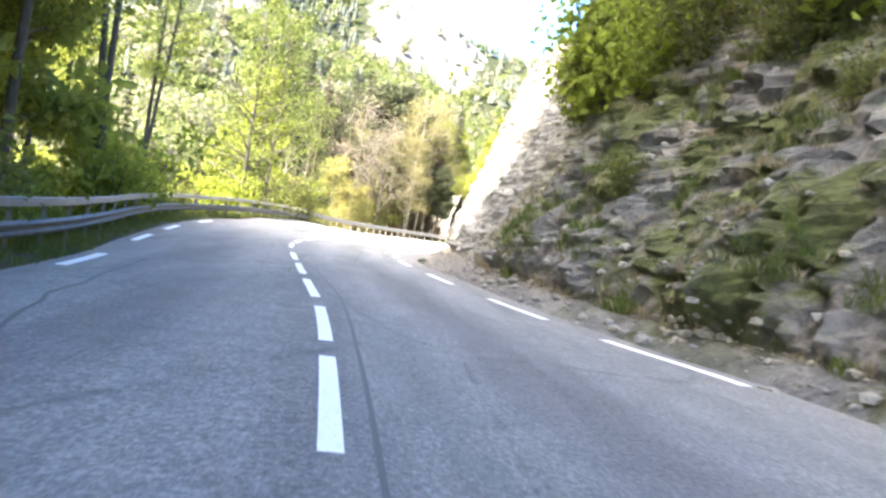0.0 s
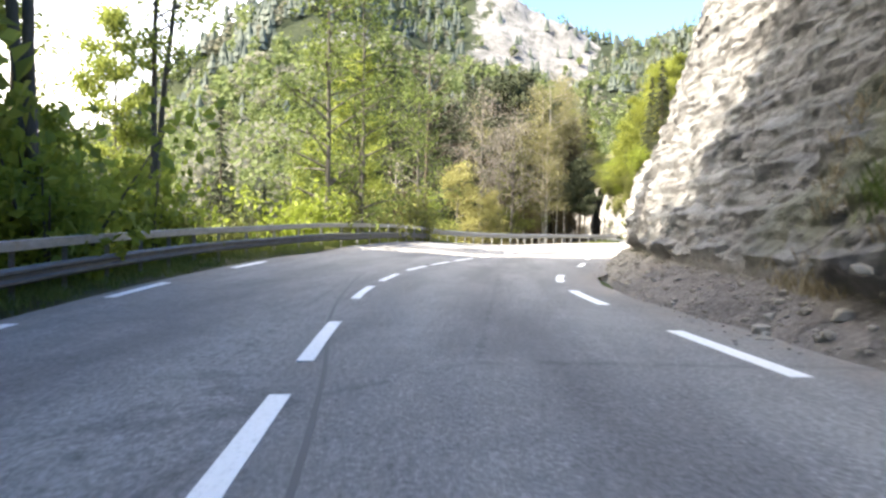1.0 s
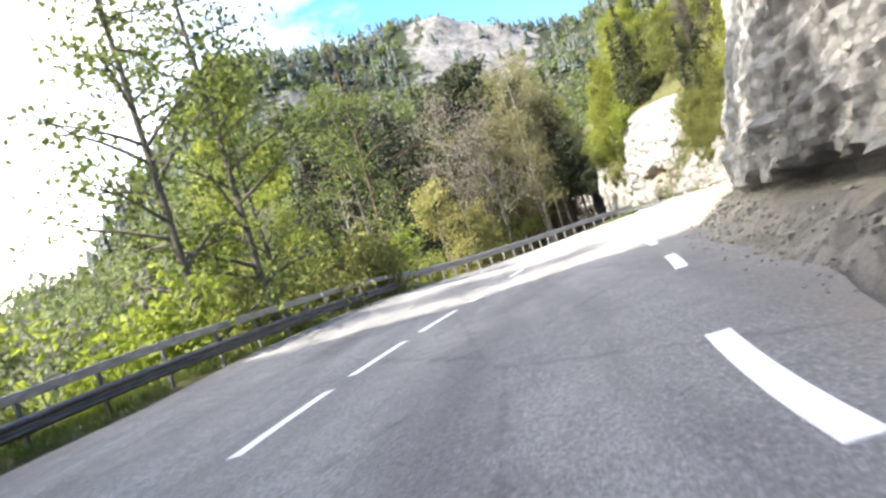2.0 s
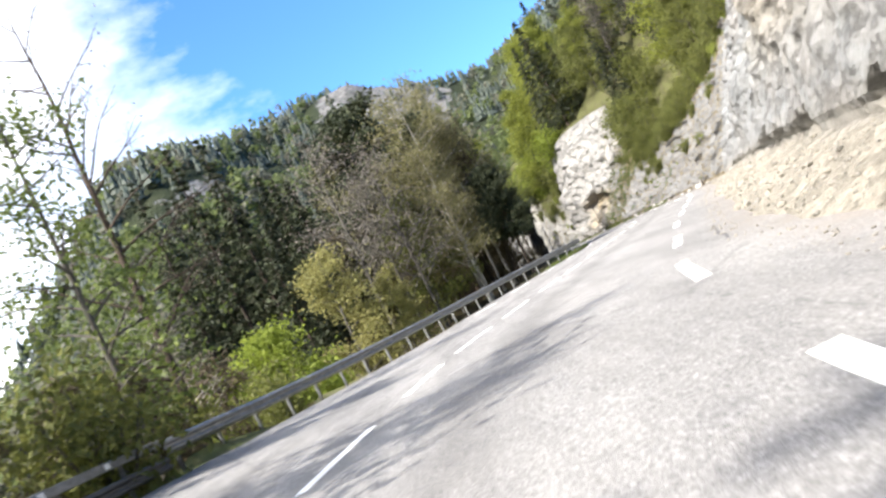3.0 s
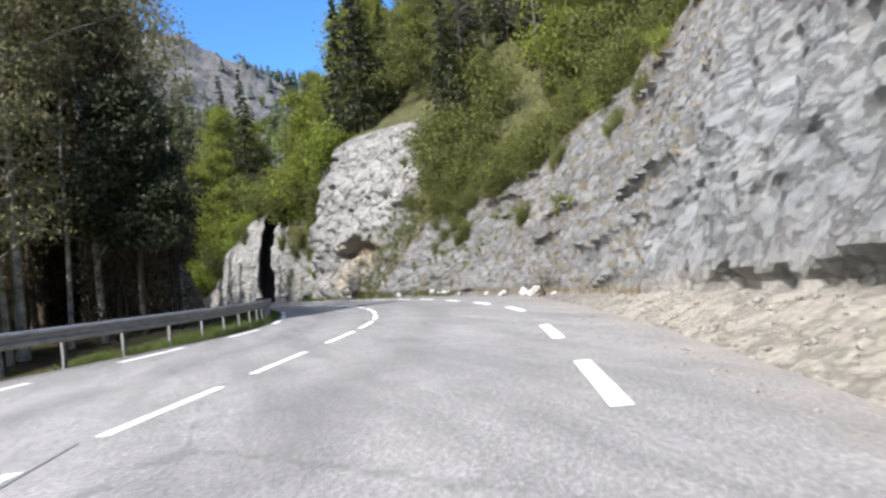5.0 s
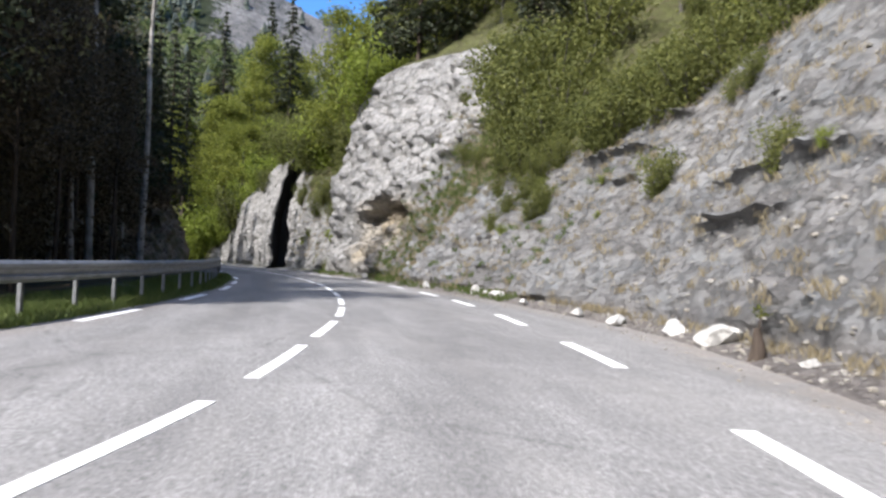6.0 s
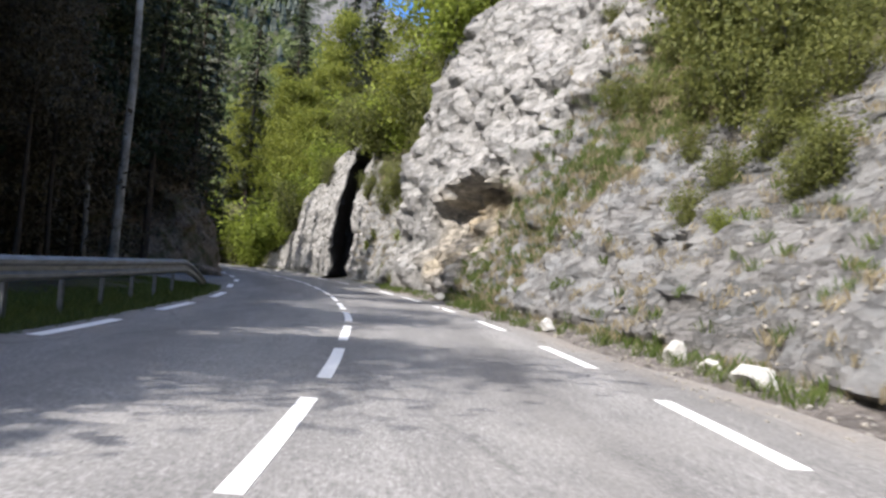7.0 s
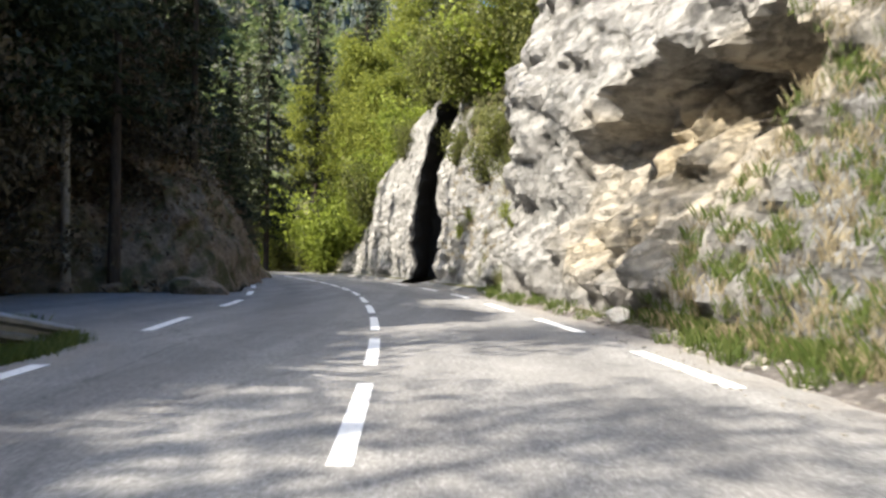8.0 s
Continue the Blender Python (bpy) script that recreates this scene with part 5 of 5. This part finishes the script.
# bushes along the upper edge of the rock and in its cracks
for i in range(85):
    y = float(rng.uniform(-6, 27))
    p = on_cliff(y, float(rng.uniform(1.5, 2.02)))
    plant(("bush_a", "bush_b", "bush_a", "bush_c")[i % 4], p[0], p[1], p[2], float(rng.uniform(0.7, 1.4)), sink=0.15)
for i in range(12):
    p = on_cliff(float(rng.uniform(2, 26)), float(rng.uniform(1.7, 2.06)))
    plant("bare" if i % 3 else "olive", p[0], p[1], p[2], float(rng.uniform(0.5, 0.75)), sink=0.15)
for i in range(95):
    y = float(rng.uniform(100, 139)) if i < 48 else float(rng.uniform(-5, 215))
    k = float(rng.uniform(1.9, 2.12)) if i < 48 else float(rng.uniform(1.82, 2.2))
    if 22 < y < 64 or i % 3 == 0 and 100 < y < 139:
        continue
    p = on_cliff(y, k)
    plant("bush_a" if rng.uniform() < 0.7 else "bush_b", p[0], p[1], p[2], float(rng.uniform(0.5, 1.0)), sink=0.15)
for i in range(60):
    y = float(rng.uniform(-8, 24)) if i < 34 else float(rng.uniform(106, 146))
    k = float(rng.uniform(1.02, 1.85)) if i < 34 else float(rng.uniform(1.35, 1.85))
    p = on_cliff(y, k)
    plant("bush_b" if rng.uniform() < 0.25 else "bush_a", p[0], p[1], p[2], float(rng.uniform(0.22, 0.5)), sink=0.05)
for i in range(14):
    p = on_cliff(float(rng.uniform(136, 144)), float(rng.uniform(1.98, 2.18)))
    plant("bush_a" if i % 4 else "bush_b", p[0], p[1], p[2], float(rng.uniform(0.9, 1.6)), sink=0.15)
for i in range(30):
    y = float(rng.uniform(160, 186))
    p = on_cliff(y, float(rng.uniform(1.97, 2.14)))
    plant("bush_a" if i % 3 else "bush_c", p[0], p[1], p[2], float(rng.uniform(0.8, 1.5)), sink=0.15)
for i in range(12):
    p = on_cliff(float(rng.uniform(162.5, 174)), float(rng.uniform(1.15, 1.9)))
    plant("bush_b" if i % 2 else "bush_a", p[0], p[1], p[2], float(rng.uniform(0.35, 0.75)), sink=0.1)
for i in range(26):
    y = float(rng.uniform(182, 218))
    p = on_cliff(y, float(rng.uniform(2.0, 2.2)))
    plant("bush_c", p[0], p[1], p[2], float(rng.uniform(0.6, 1.15)), sink=0.15)
for i in range(46):
    y = float(rng.uniform(14, 78))
    x = float(rail_line(y)) - float(rng.uniform(1.0, 6.5))
    plant("bush_c" if rng.uniform() < 0.35 and y < 52 else "bush_a", x, y, None, float(rng.uniform(0.7, 1.4)), sink=0.1)
for kind, keep in KINDS.items():
    if kind not in USED:
        for o in (*keep.children_recursive, keep):
            bpy.data.objects.remove(o)


# ---- far woods ----


def far_woods():
    az, rr, X, Y, Z, bare, T, DEG = MOUNT
    r = np.random.default_rng(5)
    leafs, needles, ochres = Soup(), Soup(), Soup()
    count = 0
    while count < 11500:
        i, j = r.integers(0, X.shape[0]), r.integers(0, X.shape[1])
        if T[i, j] > 1.06 or T[i, j] < 0.0 or bare[i, j] > 0.12 and r.uniform() < 0.88:
            continue
        if DEG[i, j] > 45 and r.uniform() < 0.6:
            continue
        fu, fv = r.uniform(-0.5, 0.5, 2)
        x, y, z = X[i, j] + fu * 6, Y[i, j] + fv * 6, Z[i, j]
        high = T[i, j]
        h = r.uniform(7, 12.5)
        if r.uniform() < 0.14 + 0.55 * (high > 0.6):
            # a jagged little fir: stacked ragged skirts
            for s, w in ((0.08, 0.26), (0.34, 0.2), (0.6, 0.13)):
                n = 6
                a = np.linspace(0, 2 * np.pi, n, endpoint=False) + r.uniform(0, 6)
                rad = h * w * r.uniform(0.75, 1.2, n)
                v = np.concatenate([np.stack([x + np.cos(a) * rad, y + np.sin(a) * rad, z + h * s + r.uniform(-0.6, 0.3, n)], 1), [[x, y, z + h * min(1.0, s + 0.46)]]])
                k = np.arange(n)
                needles.v.append(v)
                needles.f.append(np.stack([k, (k + 1) % n, np.full(n, n), np.full(n, n)], 1) + needles.n)
                needles.n += n + 1
        else:
            near = high < 0.4
            n = 80 if near else 30
            d = r.normal(size=(n, 3))
            d /= np.linalg.norm(d, axis=1)[:, None]
            p = np.array([x, y, z + h * 0.55]) + d * np.array([h * 0.32, h * 0.32, h * 0.42]) * r.uniform(0.6, 1.05, (n, 1))
            (ochres if r.uniform() < 0.35 else leafs).leaves(p, 1.5 if near else 2.8, r, 0.65, 0.8)
        count += 1
    # woods down in the valley
    for k in range(1500):
        x, y = -34 - 150 * r.uniform() ** 1.3, r.uniform(-20, 240)
        h = r.uniform(8, 15)
        z = float(terrain(x, y)) - 0.5
        n = 150
        d = r.normal(size=(n, 3))
        d /= np.linalg.norm(d, axis=1)[:, None]
        p = np.array([x, y, z + h * 0.5]) + d * np.array([h * 0.34, h * 0.34, h * 0.5]) * r.uniform(0.5, 1.05, (n, 1))
        (ochres if r.uniform() < 0.4 else leafs).leaves(p, 1.05, r, 0.6, 0.8)
    tri = [f[:3] for f in np.concatenate(needles.f).tolist()]
    for name, me, lab in (("fir_woods", mesh_from("fir_woods", np.concatenate(needles.v), tri, [NEEDLES_HAZE]), "dark fir woods on the mountain side"),
                          ("broadleaf_woods", leafs.mesh("broadleaf_woods", LEAF_HAZE), "fresh green broadleaved woods on the mountain side"),
                          ("budding_woods", ochres.mesh("budding_woods", BUD_HAZE), "grey-brown budding woods on the mountain side")):
        tagged(new(name, me), lab, "woods", kind="stuff")


# haze of distance put into the leaf colours: paler, greyer, less contrast
NEEDLES_HAZE = leaf_material("hazy far fir needles", (0.055, 0.07, 0.06), (0.068, 0.086, 0.07), (0.082, 0.102, 0.08), 0.3)
LEAF_HAZE = leaf_material("hazy far broadleaves", (0.095, 0.125, 0.05), (0.12, 0.155, 0.058), (0.15, 0.18, 0.07), 0.5)
BUD_HAZE = leaf_material("hazy far budding twigs", (0.135, 0.137, 0.105), (0.16, 0.162, 0.12), (0.185, 0.186, 0.135), 0.5)
far_woods()


# ---- loose stones, grass ----


def stump():
    """A small dark rotten stump with a sprig on it."""
    s, leaf, r = Soup(), Soup(), np.random.default_rng(12)
    t = np.linspace(0, 1, 6)
    s.tube(np.stack([0.02 * np.sin(t * 5), 0.015 * np.cos(t * 4), -0.1 + 0.5 * t], 1), 0.13 - 0.09 * t**1.4, 10)
    s.tube(np.stack([0.02 + 0.03 * t, 0.02 * t, 0.35 + 0.35 * t], 1), np.linspace(0.02, 0.006, 6), 5)
    leaf.leaves(np.array([0.04, 0.02, 0.62]) + r.normal(0, 0.06, (60, 3)), 0.06, r, 0.2)
    ob = tagged(new("tree_stump"), "small dark rotten stump with a green sprig by the rock", "stump")
    part_mesh("wood", s.mesh("wood", BARK_FIR, True), ob)
    part_mesh("sprig", leaf.mesh("sprig", LEAF_OLIVE), ob)
    ob.location = (23.75, 112.8, 0.08)


stump()


def stone_shape(r, size):
    """A broken lump: a squashed ball with cut facets."""
    bm = bmesh.new()
    bmesh.ops.create_icosphere(bm, subdivisions=3, radius=1.0)
    cuts = [(Vector(r.normal(size=3)).normalized(), r.uniform(0.38, 0.8)) for _ in range(15)]
    for v in bm.verts:
        for n, d in cuts:
            over = v.co.dot(n) - d
            if over > 0:
                v.co -= n * over
        v.co *= 1 + 0.16 * noise.noise(v.co * 2.1) + 0.10 * noise.noise(v.co * 4.7)
        v.co = Vector((v.co.x * size[0], v.co.y * size[1], v.co.z * size[2]))
    return bm


def boulder(x, y, z, size, label, seed):
    r = np.random.default_rng(seed)
    bm = stone_shape(r, size)
    me = bpy.data.meshes.new("boulder")
    bm.to_mesh(me)
    bm.free()
    me.materials.append(CHALK.m)
    ob = tagged(new("boulder", me), label, "boulder", "boulders at the foot of the rock")
    ob.matrix_basis = pose(x, y, z, 0, 0, float(r.uniform(0, 360)))
    return ob


CHALK = Mat("white limestone", 0.9, 0.2)
_f = CHALK.noise(3.5, 8, 0.7)
CHALK.color(CHALK.ramp(_f, (0.28, (0.26, 0.25, 0.23)), (0.5, (0.52, 0.51, 0.48)), (0.75, (0.68, 0.67, 0.64)))).bump(_f, 1.0, 0.12)
WHITE = "pale limestone boulder lying at the foot of the cliff"
for i, (x, y, s) in enumerate(((24.2, 114.7, (0.36, 0.95, 0.3)), (24.5, 116.4, (0.26, 0.42, 0.2)), (24.75, 129.6, (0.3, 0.75, 0.26)), (24.65, 132.0, (0.3, 0.32, 0.3)), (24.6, 126.0, (0.22, 0.22, 0.15)),
                               (24.55, 121.5, (0.2, 0.24, 0.12)), (22.7, 151.0, (0.26, 0.3, 0.2)), (23.85, 137.6, (0.3, 0.38, 0.2)), (23.7, 111.6, (0.2, 0.2, 0.12)),
                               (24.75, 130.9, (0.22, 0.36, 0.18)), (24.5, 119.0, (0.3, 0.4, 0.15)))):
    boulder(x, y, 0.12 + s[2] * 0.4, s, WHITE, 60 + i).matrix_basis = pose(x, y, 0.1 + s[2] * 0.25, 6 * math.sin(i), 5 * math.cos(i), -9 + 14 * math.sin(i * 2.3))


MOSSY = Mat("mossy stone", 0.95, 0.15)
_f = MOSSY.noise(4.0, 7, 0.7)
MOSSY.color(MOSSY.mix(MOSSY.ramp(MOSSY.noise(1.4, 5, 0.6), (0.45, 0.0), (0.6, 0.8)), MOSSY.ramp(_f, (0.3, (0.10, 0.072, 0.05)), (0.7, (0.34, 0.27, 0.2))), (0.07, 0.075, 0.03))).bump(_f, 0.9, 0.08)
r8 = np.random.default_rng(8)
for i in range(18):
    y = 161.5 + 22 * r8.uniform() ** 1.5
    x = float(left_edge(y)) - 1.4 - 4.5 * r8.uniform() ** 1.3 if y > 163 else float(r8.uniform(6.5, 11.8))
    s = float(r8.uniform(0.35, 1.0))
    ob = boulder(x, y, max(0.0, float(terrain(x, y))) + s * 0.1, (s * 1.3, s, s * 0.7), "brown mossy rock in the wooded bank", 200 + i)
    ob.data.materials[0] = MOSSY.m
    ob["group"] = "rocks of the wooded bank"


def rock_bank():
    """The low rock face under the fir wood, round the corner of the lay-by."""
    foot = np.array([(-2.0, 161.5), (5.0, 162.0), (8.0, 163.0), (10.2, 164.2), (11.1, 166.4), (10.9, 170.0), (10.0, 175.0), (8.4, 182.0), (6.2, 193.0)])
    u = np.linspace(0, len(foot) - 1, 190)
    fx, fy = np.interp(u, np.arange(len(foot)), foot[:, 0]), np.interp(u, np.arange(len(foot)), foot[:, 1])
    for _ in range(14):
        fx[1:-1], fy[1:-1] = (fx[:-2] + 2 * fx[1:-1] + fx[2:]) / 4, (fy[:-2] + 2 * fy[1:-1] + fy[2:]) / 4
    tx, ty = np.gradient(fx), np.gradient(fy)
    n = np.hypot(tx, ty)
    nx, ny = -ty / n, tx / n
    v = np.linspace(0, 1, 34)
    high = (5.6 + 0.5 * np.sin(u * 1.7)) * (0.62 + 0.38 * np.clip((u - 2.0) / 1.5, 0, 1)) * window(u, 0, 1.2, 6.6, 8.0)
    x = fx[:, None] + nx[:, None] * 5.5 * v**1.4
    y = fy[:, None] + ny[:, None] * 5.5 * v**1.4
    z = -0.25 + (high[:, None] + 0.25) * np.sin(np.minimum(v * 1.25, 1) * np.pi / 2)[None, :] - 0.5 * np.clip(v - 0.85, 0, 1) / 0.15
    p = np.stack([x, y, z + 0 * x], -1).reshape(-1, 3)
    d1, d2, rid = cells(p * np.array([1.0, 1.0, 1.5]), 15)
    push = 0.35 * fbm(p * 0.8, 3, 81) + 0.30 * rid - 0.15 * np.exp(-(d2 - d1) / 0.07) + 0.08 * fbm(p * 3.0, 3, 83)
    p[:, 0] -= np.repeat(nx, len(v)) * push
    p[:, 1] -= np.repeat(ny, len(v)) * push
    p[:, 2] += 0.18 * fbm(p * 1.1, 3, 85) * (z.ravel() > 0)
    me = mesh_from("rock_bank", p, grid_faces(len(u), len(v)), [MOSSY.m], True)
    tagged(new("rock_bank", me), "low brown mossy rock bank under the dark fir wood", "rock bank")
    grid = p.reshape(len(u), len(v), 3)
    r = np.random.default_rng(87)
    top = grid[r.integers(0, len(u), 7000), np.clip((len(v) * (0.15 + 0.85 * r.uniform(size=7000) ** 0.7)).astype(int), 0, len(v) - 1)]
    fallen = Soup()
    fallen.leaves(top + r.normal(0, 0.12, (7000, 3)) * np.array([1, 1, 0.3]) + np.array([0, 0, 0.04]), 0.2, r, 0.7)
    tagged(new("bank_litter", fallen.mesh("bank_litter", LEAF_DEAD)), "brown dead leaves lying on the rock bank", "leaf litter", kind="stuff")
    # dead leaves on the slope behind it
    s, r = Soup(), np.random.default_rng(88)
    q = np.stack([r.uniform(-8, 10.5, 9000), r.uniform(163, 190, 9000), np.zeros(9000)], 1)
    q[:, 2] = terrain(q[:, 0], q[:, 1]) + r.uniform(0.0, 0.5, 9000)
    q = q[q[:, 0] < left_edge(q[:, 1]) - 1.6]
    s.leaves(q, 0.24, r, 0.6)
    tagged(new("leaf_litter", s.mesh("leaf_litter", LEAF_DEAD)), "brown dead leaves and twigs on the forest floor", "leaf litter", kind="stuff")


LEAF_DEAD = leaf_material("dead leaves", (0.05, 0.032, 0.018), (0.12, 0.075, 0.042), (0.22, 0.15, 0.09), 0.1)
rock_bank()


def snag():
    s = Soup()
    t = np.linspace(0, 1, 7)
    s.tube(np.stack([0.12 * np.sin(t * 3), 0.10 * t, -0.3 + 2.3 * t], 1), np.linspace(0.05, 0.018, 7), 7)
    s.tube(np.stack([0.1 + 0.3 * t, 0.07 + 0.1 * t, 1.3 + 0.5 * t], 1), np.linspace(0.02, 0.008, 7), 5)
    ob = tagged(new("dead_snag", s.mesh("dead_snag", BARK_GREY, True)), "thin grey dead stick standing behind the guard rail", "dead stick")
    ob.location = (-9.9, 45.8, float(terrain(-9.9, 45.8)))


snag()


def rubble():
    r = np.random.default_rng(3)
    verts, faces, n = [], [], 0
    protos = []
    for k in range(6):
        bm = bmesh.new()
        bmesh.ops.create_icosphere(bm, subdivisions=1, radius=1.0)
        v = np.array([q.co[:] for q in bm.verts]) * r.uniform(0.7, 1.15, (len(bm.verts), 1))
        f = np.array([[q.index for q in fc.verts] for fc in bm.faces])
        bm.free()
        protos.append((v, f))
    for i in range(12600):
        y = r.uniform(2, 165) if i < 7000 else r.uniform(-6, 25)
        k = r.uniform(0.05, 1.0) ** (1.0 if y > 45 else 0.8)
        if 8 < y < 45 and r.uniform() < 0.3:
            k = r.uniform(1.0, 1.15)
        if i >= 7000:
            k = r.uniform(0.9, 1.6)
        if i >= 9000:
            y, k = r.uniform(103, 137), r.uniform(1.0, 1.9)
        p = on_cliff(y, k)
        v, f = protos[int(r.integers(0, 6))]
        s = 0.012 + (0.055 if y > 45 else 0.06 if y > 24 else 0.13) * r.uniform() ** 9 + 0.024 * r.uniform()
        a = r.uniform(0, 6.28)
        q = v * np.array([1.2, 0.9, 0.7]) * s
        q = np.stack([q[:, 0] * np.cos(a) - q[:, 1] * np.sin(a), q[:, 0] * np.sin(a) + q[:, 1] * np.cos(a), q[:, 2]], 1) + p + np.array([0, r.uniform(-0.2, 0.2), 0.3 * s])
        verts.append(q)
        faces.append(f + n)
        n += len(q)
    for i in range(1200):
        y = r.uniform(22, 150)
        x = float(bank_foot(y)) - 0.3 - 0.45 * r.uniform() ** 2.2
        v, f = protos[int(r.integers(0, 6))]
        s = 0.008 + 0.022 * r.uniform() ** 2
        verts.append(v * np.array([1.2, 0.9, 0.7]) * s + np.array([x, y, 0.4 * s]))
        faces.append(f + n)
        n += len(v)
    me = mesh_from("rubble", np.concatenate(verts), np.concatenate(faces), [STONE])
    tagged(new("rubble", me), "loose limestone rubble along the foot of the cliff", "rubble", kind="stuff")


rubble()


def tufts(name, label, pts, mat, blade, seed, per=24):
    r = np.random.default_rng(seed)
    pts = np.repeat(np.asarray(pts), per, 0)
    k = len(pts)
    b = pts + np.concatenate([r.normal(0, 0.09, (k, 2)), np.full((k, 1), -0.02)], 1)
    h = blade * r.uniform(0.5, 1.2, k)
    a = r.uniform(0, 6.28, k)
    w = 0.003 + 0.006 * r.uniform(0, 1, k)
    lean = np.stack([np.cos(a), np.sin(a), 0 * a], 1) * (h * r.uniform(0.1, 0.7, k))[:, None]
    side = np.stack([-np.sin(a), np.cos(a), 0 * a], 1) * w[:, None]
    up = np.stack([0 * a, 0 * a, h], 1)
    v = np.stack([b - side, b + side, b + lean * 0.4 + up * 0.6 + side * 0.7, b + lean + up], 1).reshape(-1, 3)
    f = np.arange(4 * k).reshape(k, 4)
    tagged(new(name, mesh_from(name, v, f, [mat])), label, "grass", kind="stuff")


r9 = np.random.default_rng(9)
spots = []
for i in range(5000):
    y = r9.uniform(4, 66) if i < 1900 else r9.uniform(106, 150)
    lo, hi = float(rail_line(min(y, 141))) - 2.2, float(verge_left(y)) - 0.02
    x = hi - (hi - lo) * r9.uniform() ** (1.2 if y > 100 else 0.7)
    spots.append((x, y, min(0.0, float(left_height(x, y))) + float(road_z(x, y)) - 0.02))
tufts("verge_grass", "green grass on the verge under the guard rail", spots, GRASS, 0.2, 1)
spots = np.array([on_cliff(r9.uniform(-8, 24), r9.uniform(0.9, 1.98)) for i in range(4200)])
spots = list(spots[fbm(spots * 0.55, 3, 91) > 0.42])
spots += [p for p in (on_cliff(r9.uniform(137, 150.5), r9.uniform(0.9, 1.95)) for i in range(1500)) if 143.5 < p[1] + 0.95 * p[2] < 150.4] + [on_cliff(r9.uniform(128, 166), r9.uniform(0.45, 1.0)) for i in range(130)] + [on_cliff(r9.uniform(128, 147), r9.uniform(1.0, 1.7)) for i in range(70)]
tufts("slope_grass", "green and yellowed grass clumps on the rocky slope", spots, GRASS, 0.24, 2, 34)
spots = [on_cliff(r9.uniform(-8, 26), r9.uniform(0.9, 1.9)) for i in range(800)] + [on_cliff(r9.uniform(102, 146), r9.uniform(0.9, 2.0)) for i in range(900)] + [on_cliff(r9.uniform(162, 175), r9.uniform(1.1, 2.0)) for i in range(260)] + [p for p in (on_cliff(r9.uniform(137, 150.5), r9.uniform(0.9, 1.95)) for i in range(1500)) if 142.5 < p[1] + 0.95 * p[2] < 150.6]
tufts("dry_grass", "dry straw-coloured grass on the rocky slope", spots, DRY, 0.22, 4, 22)
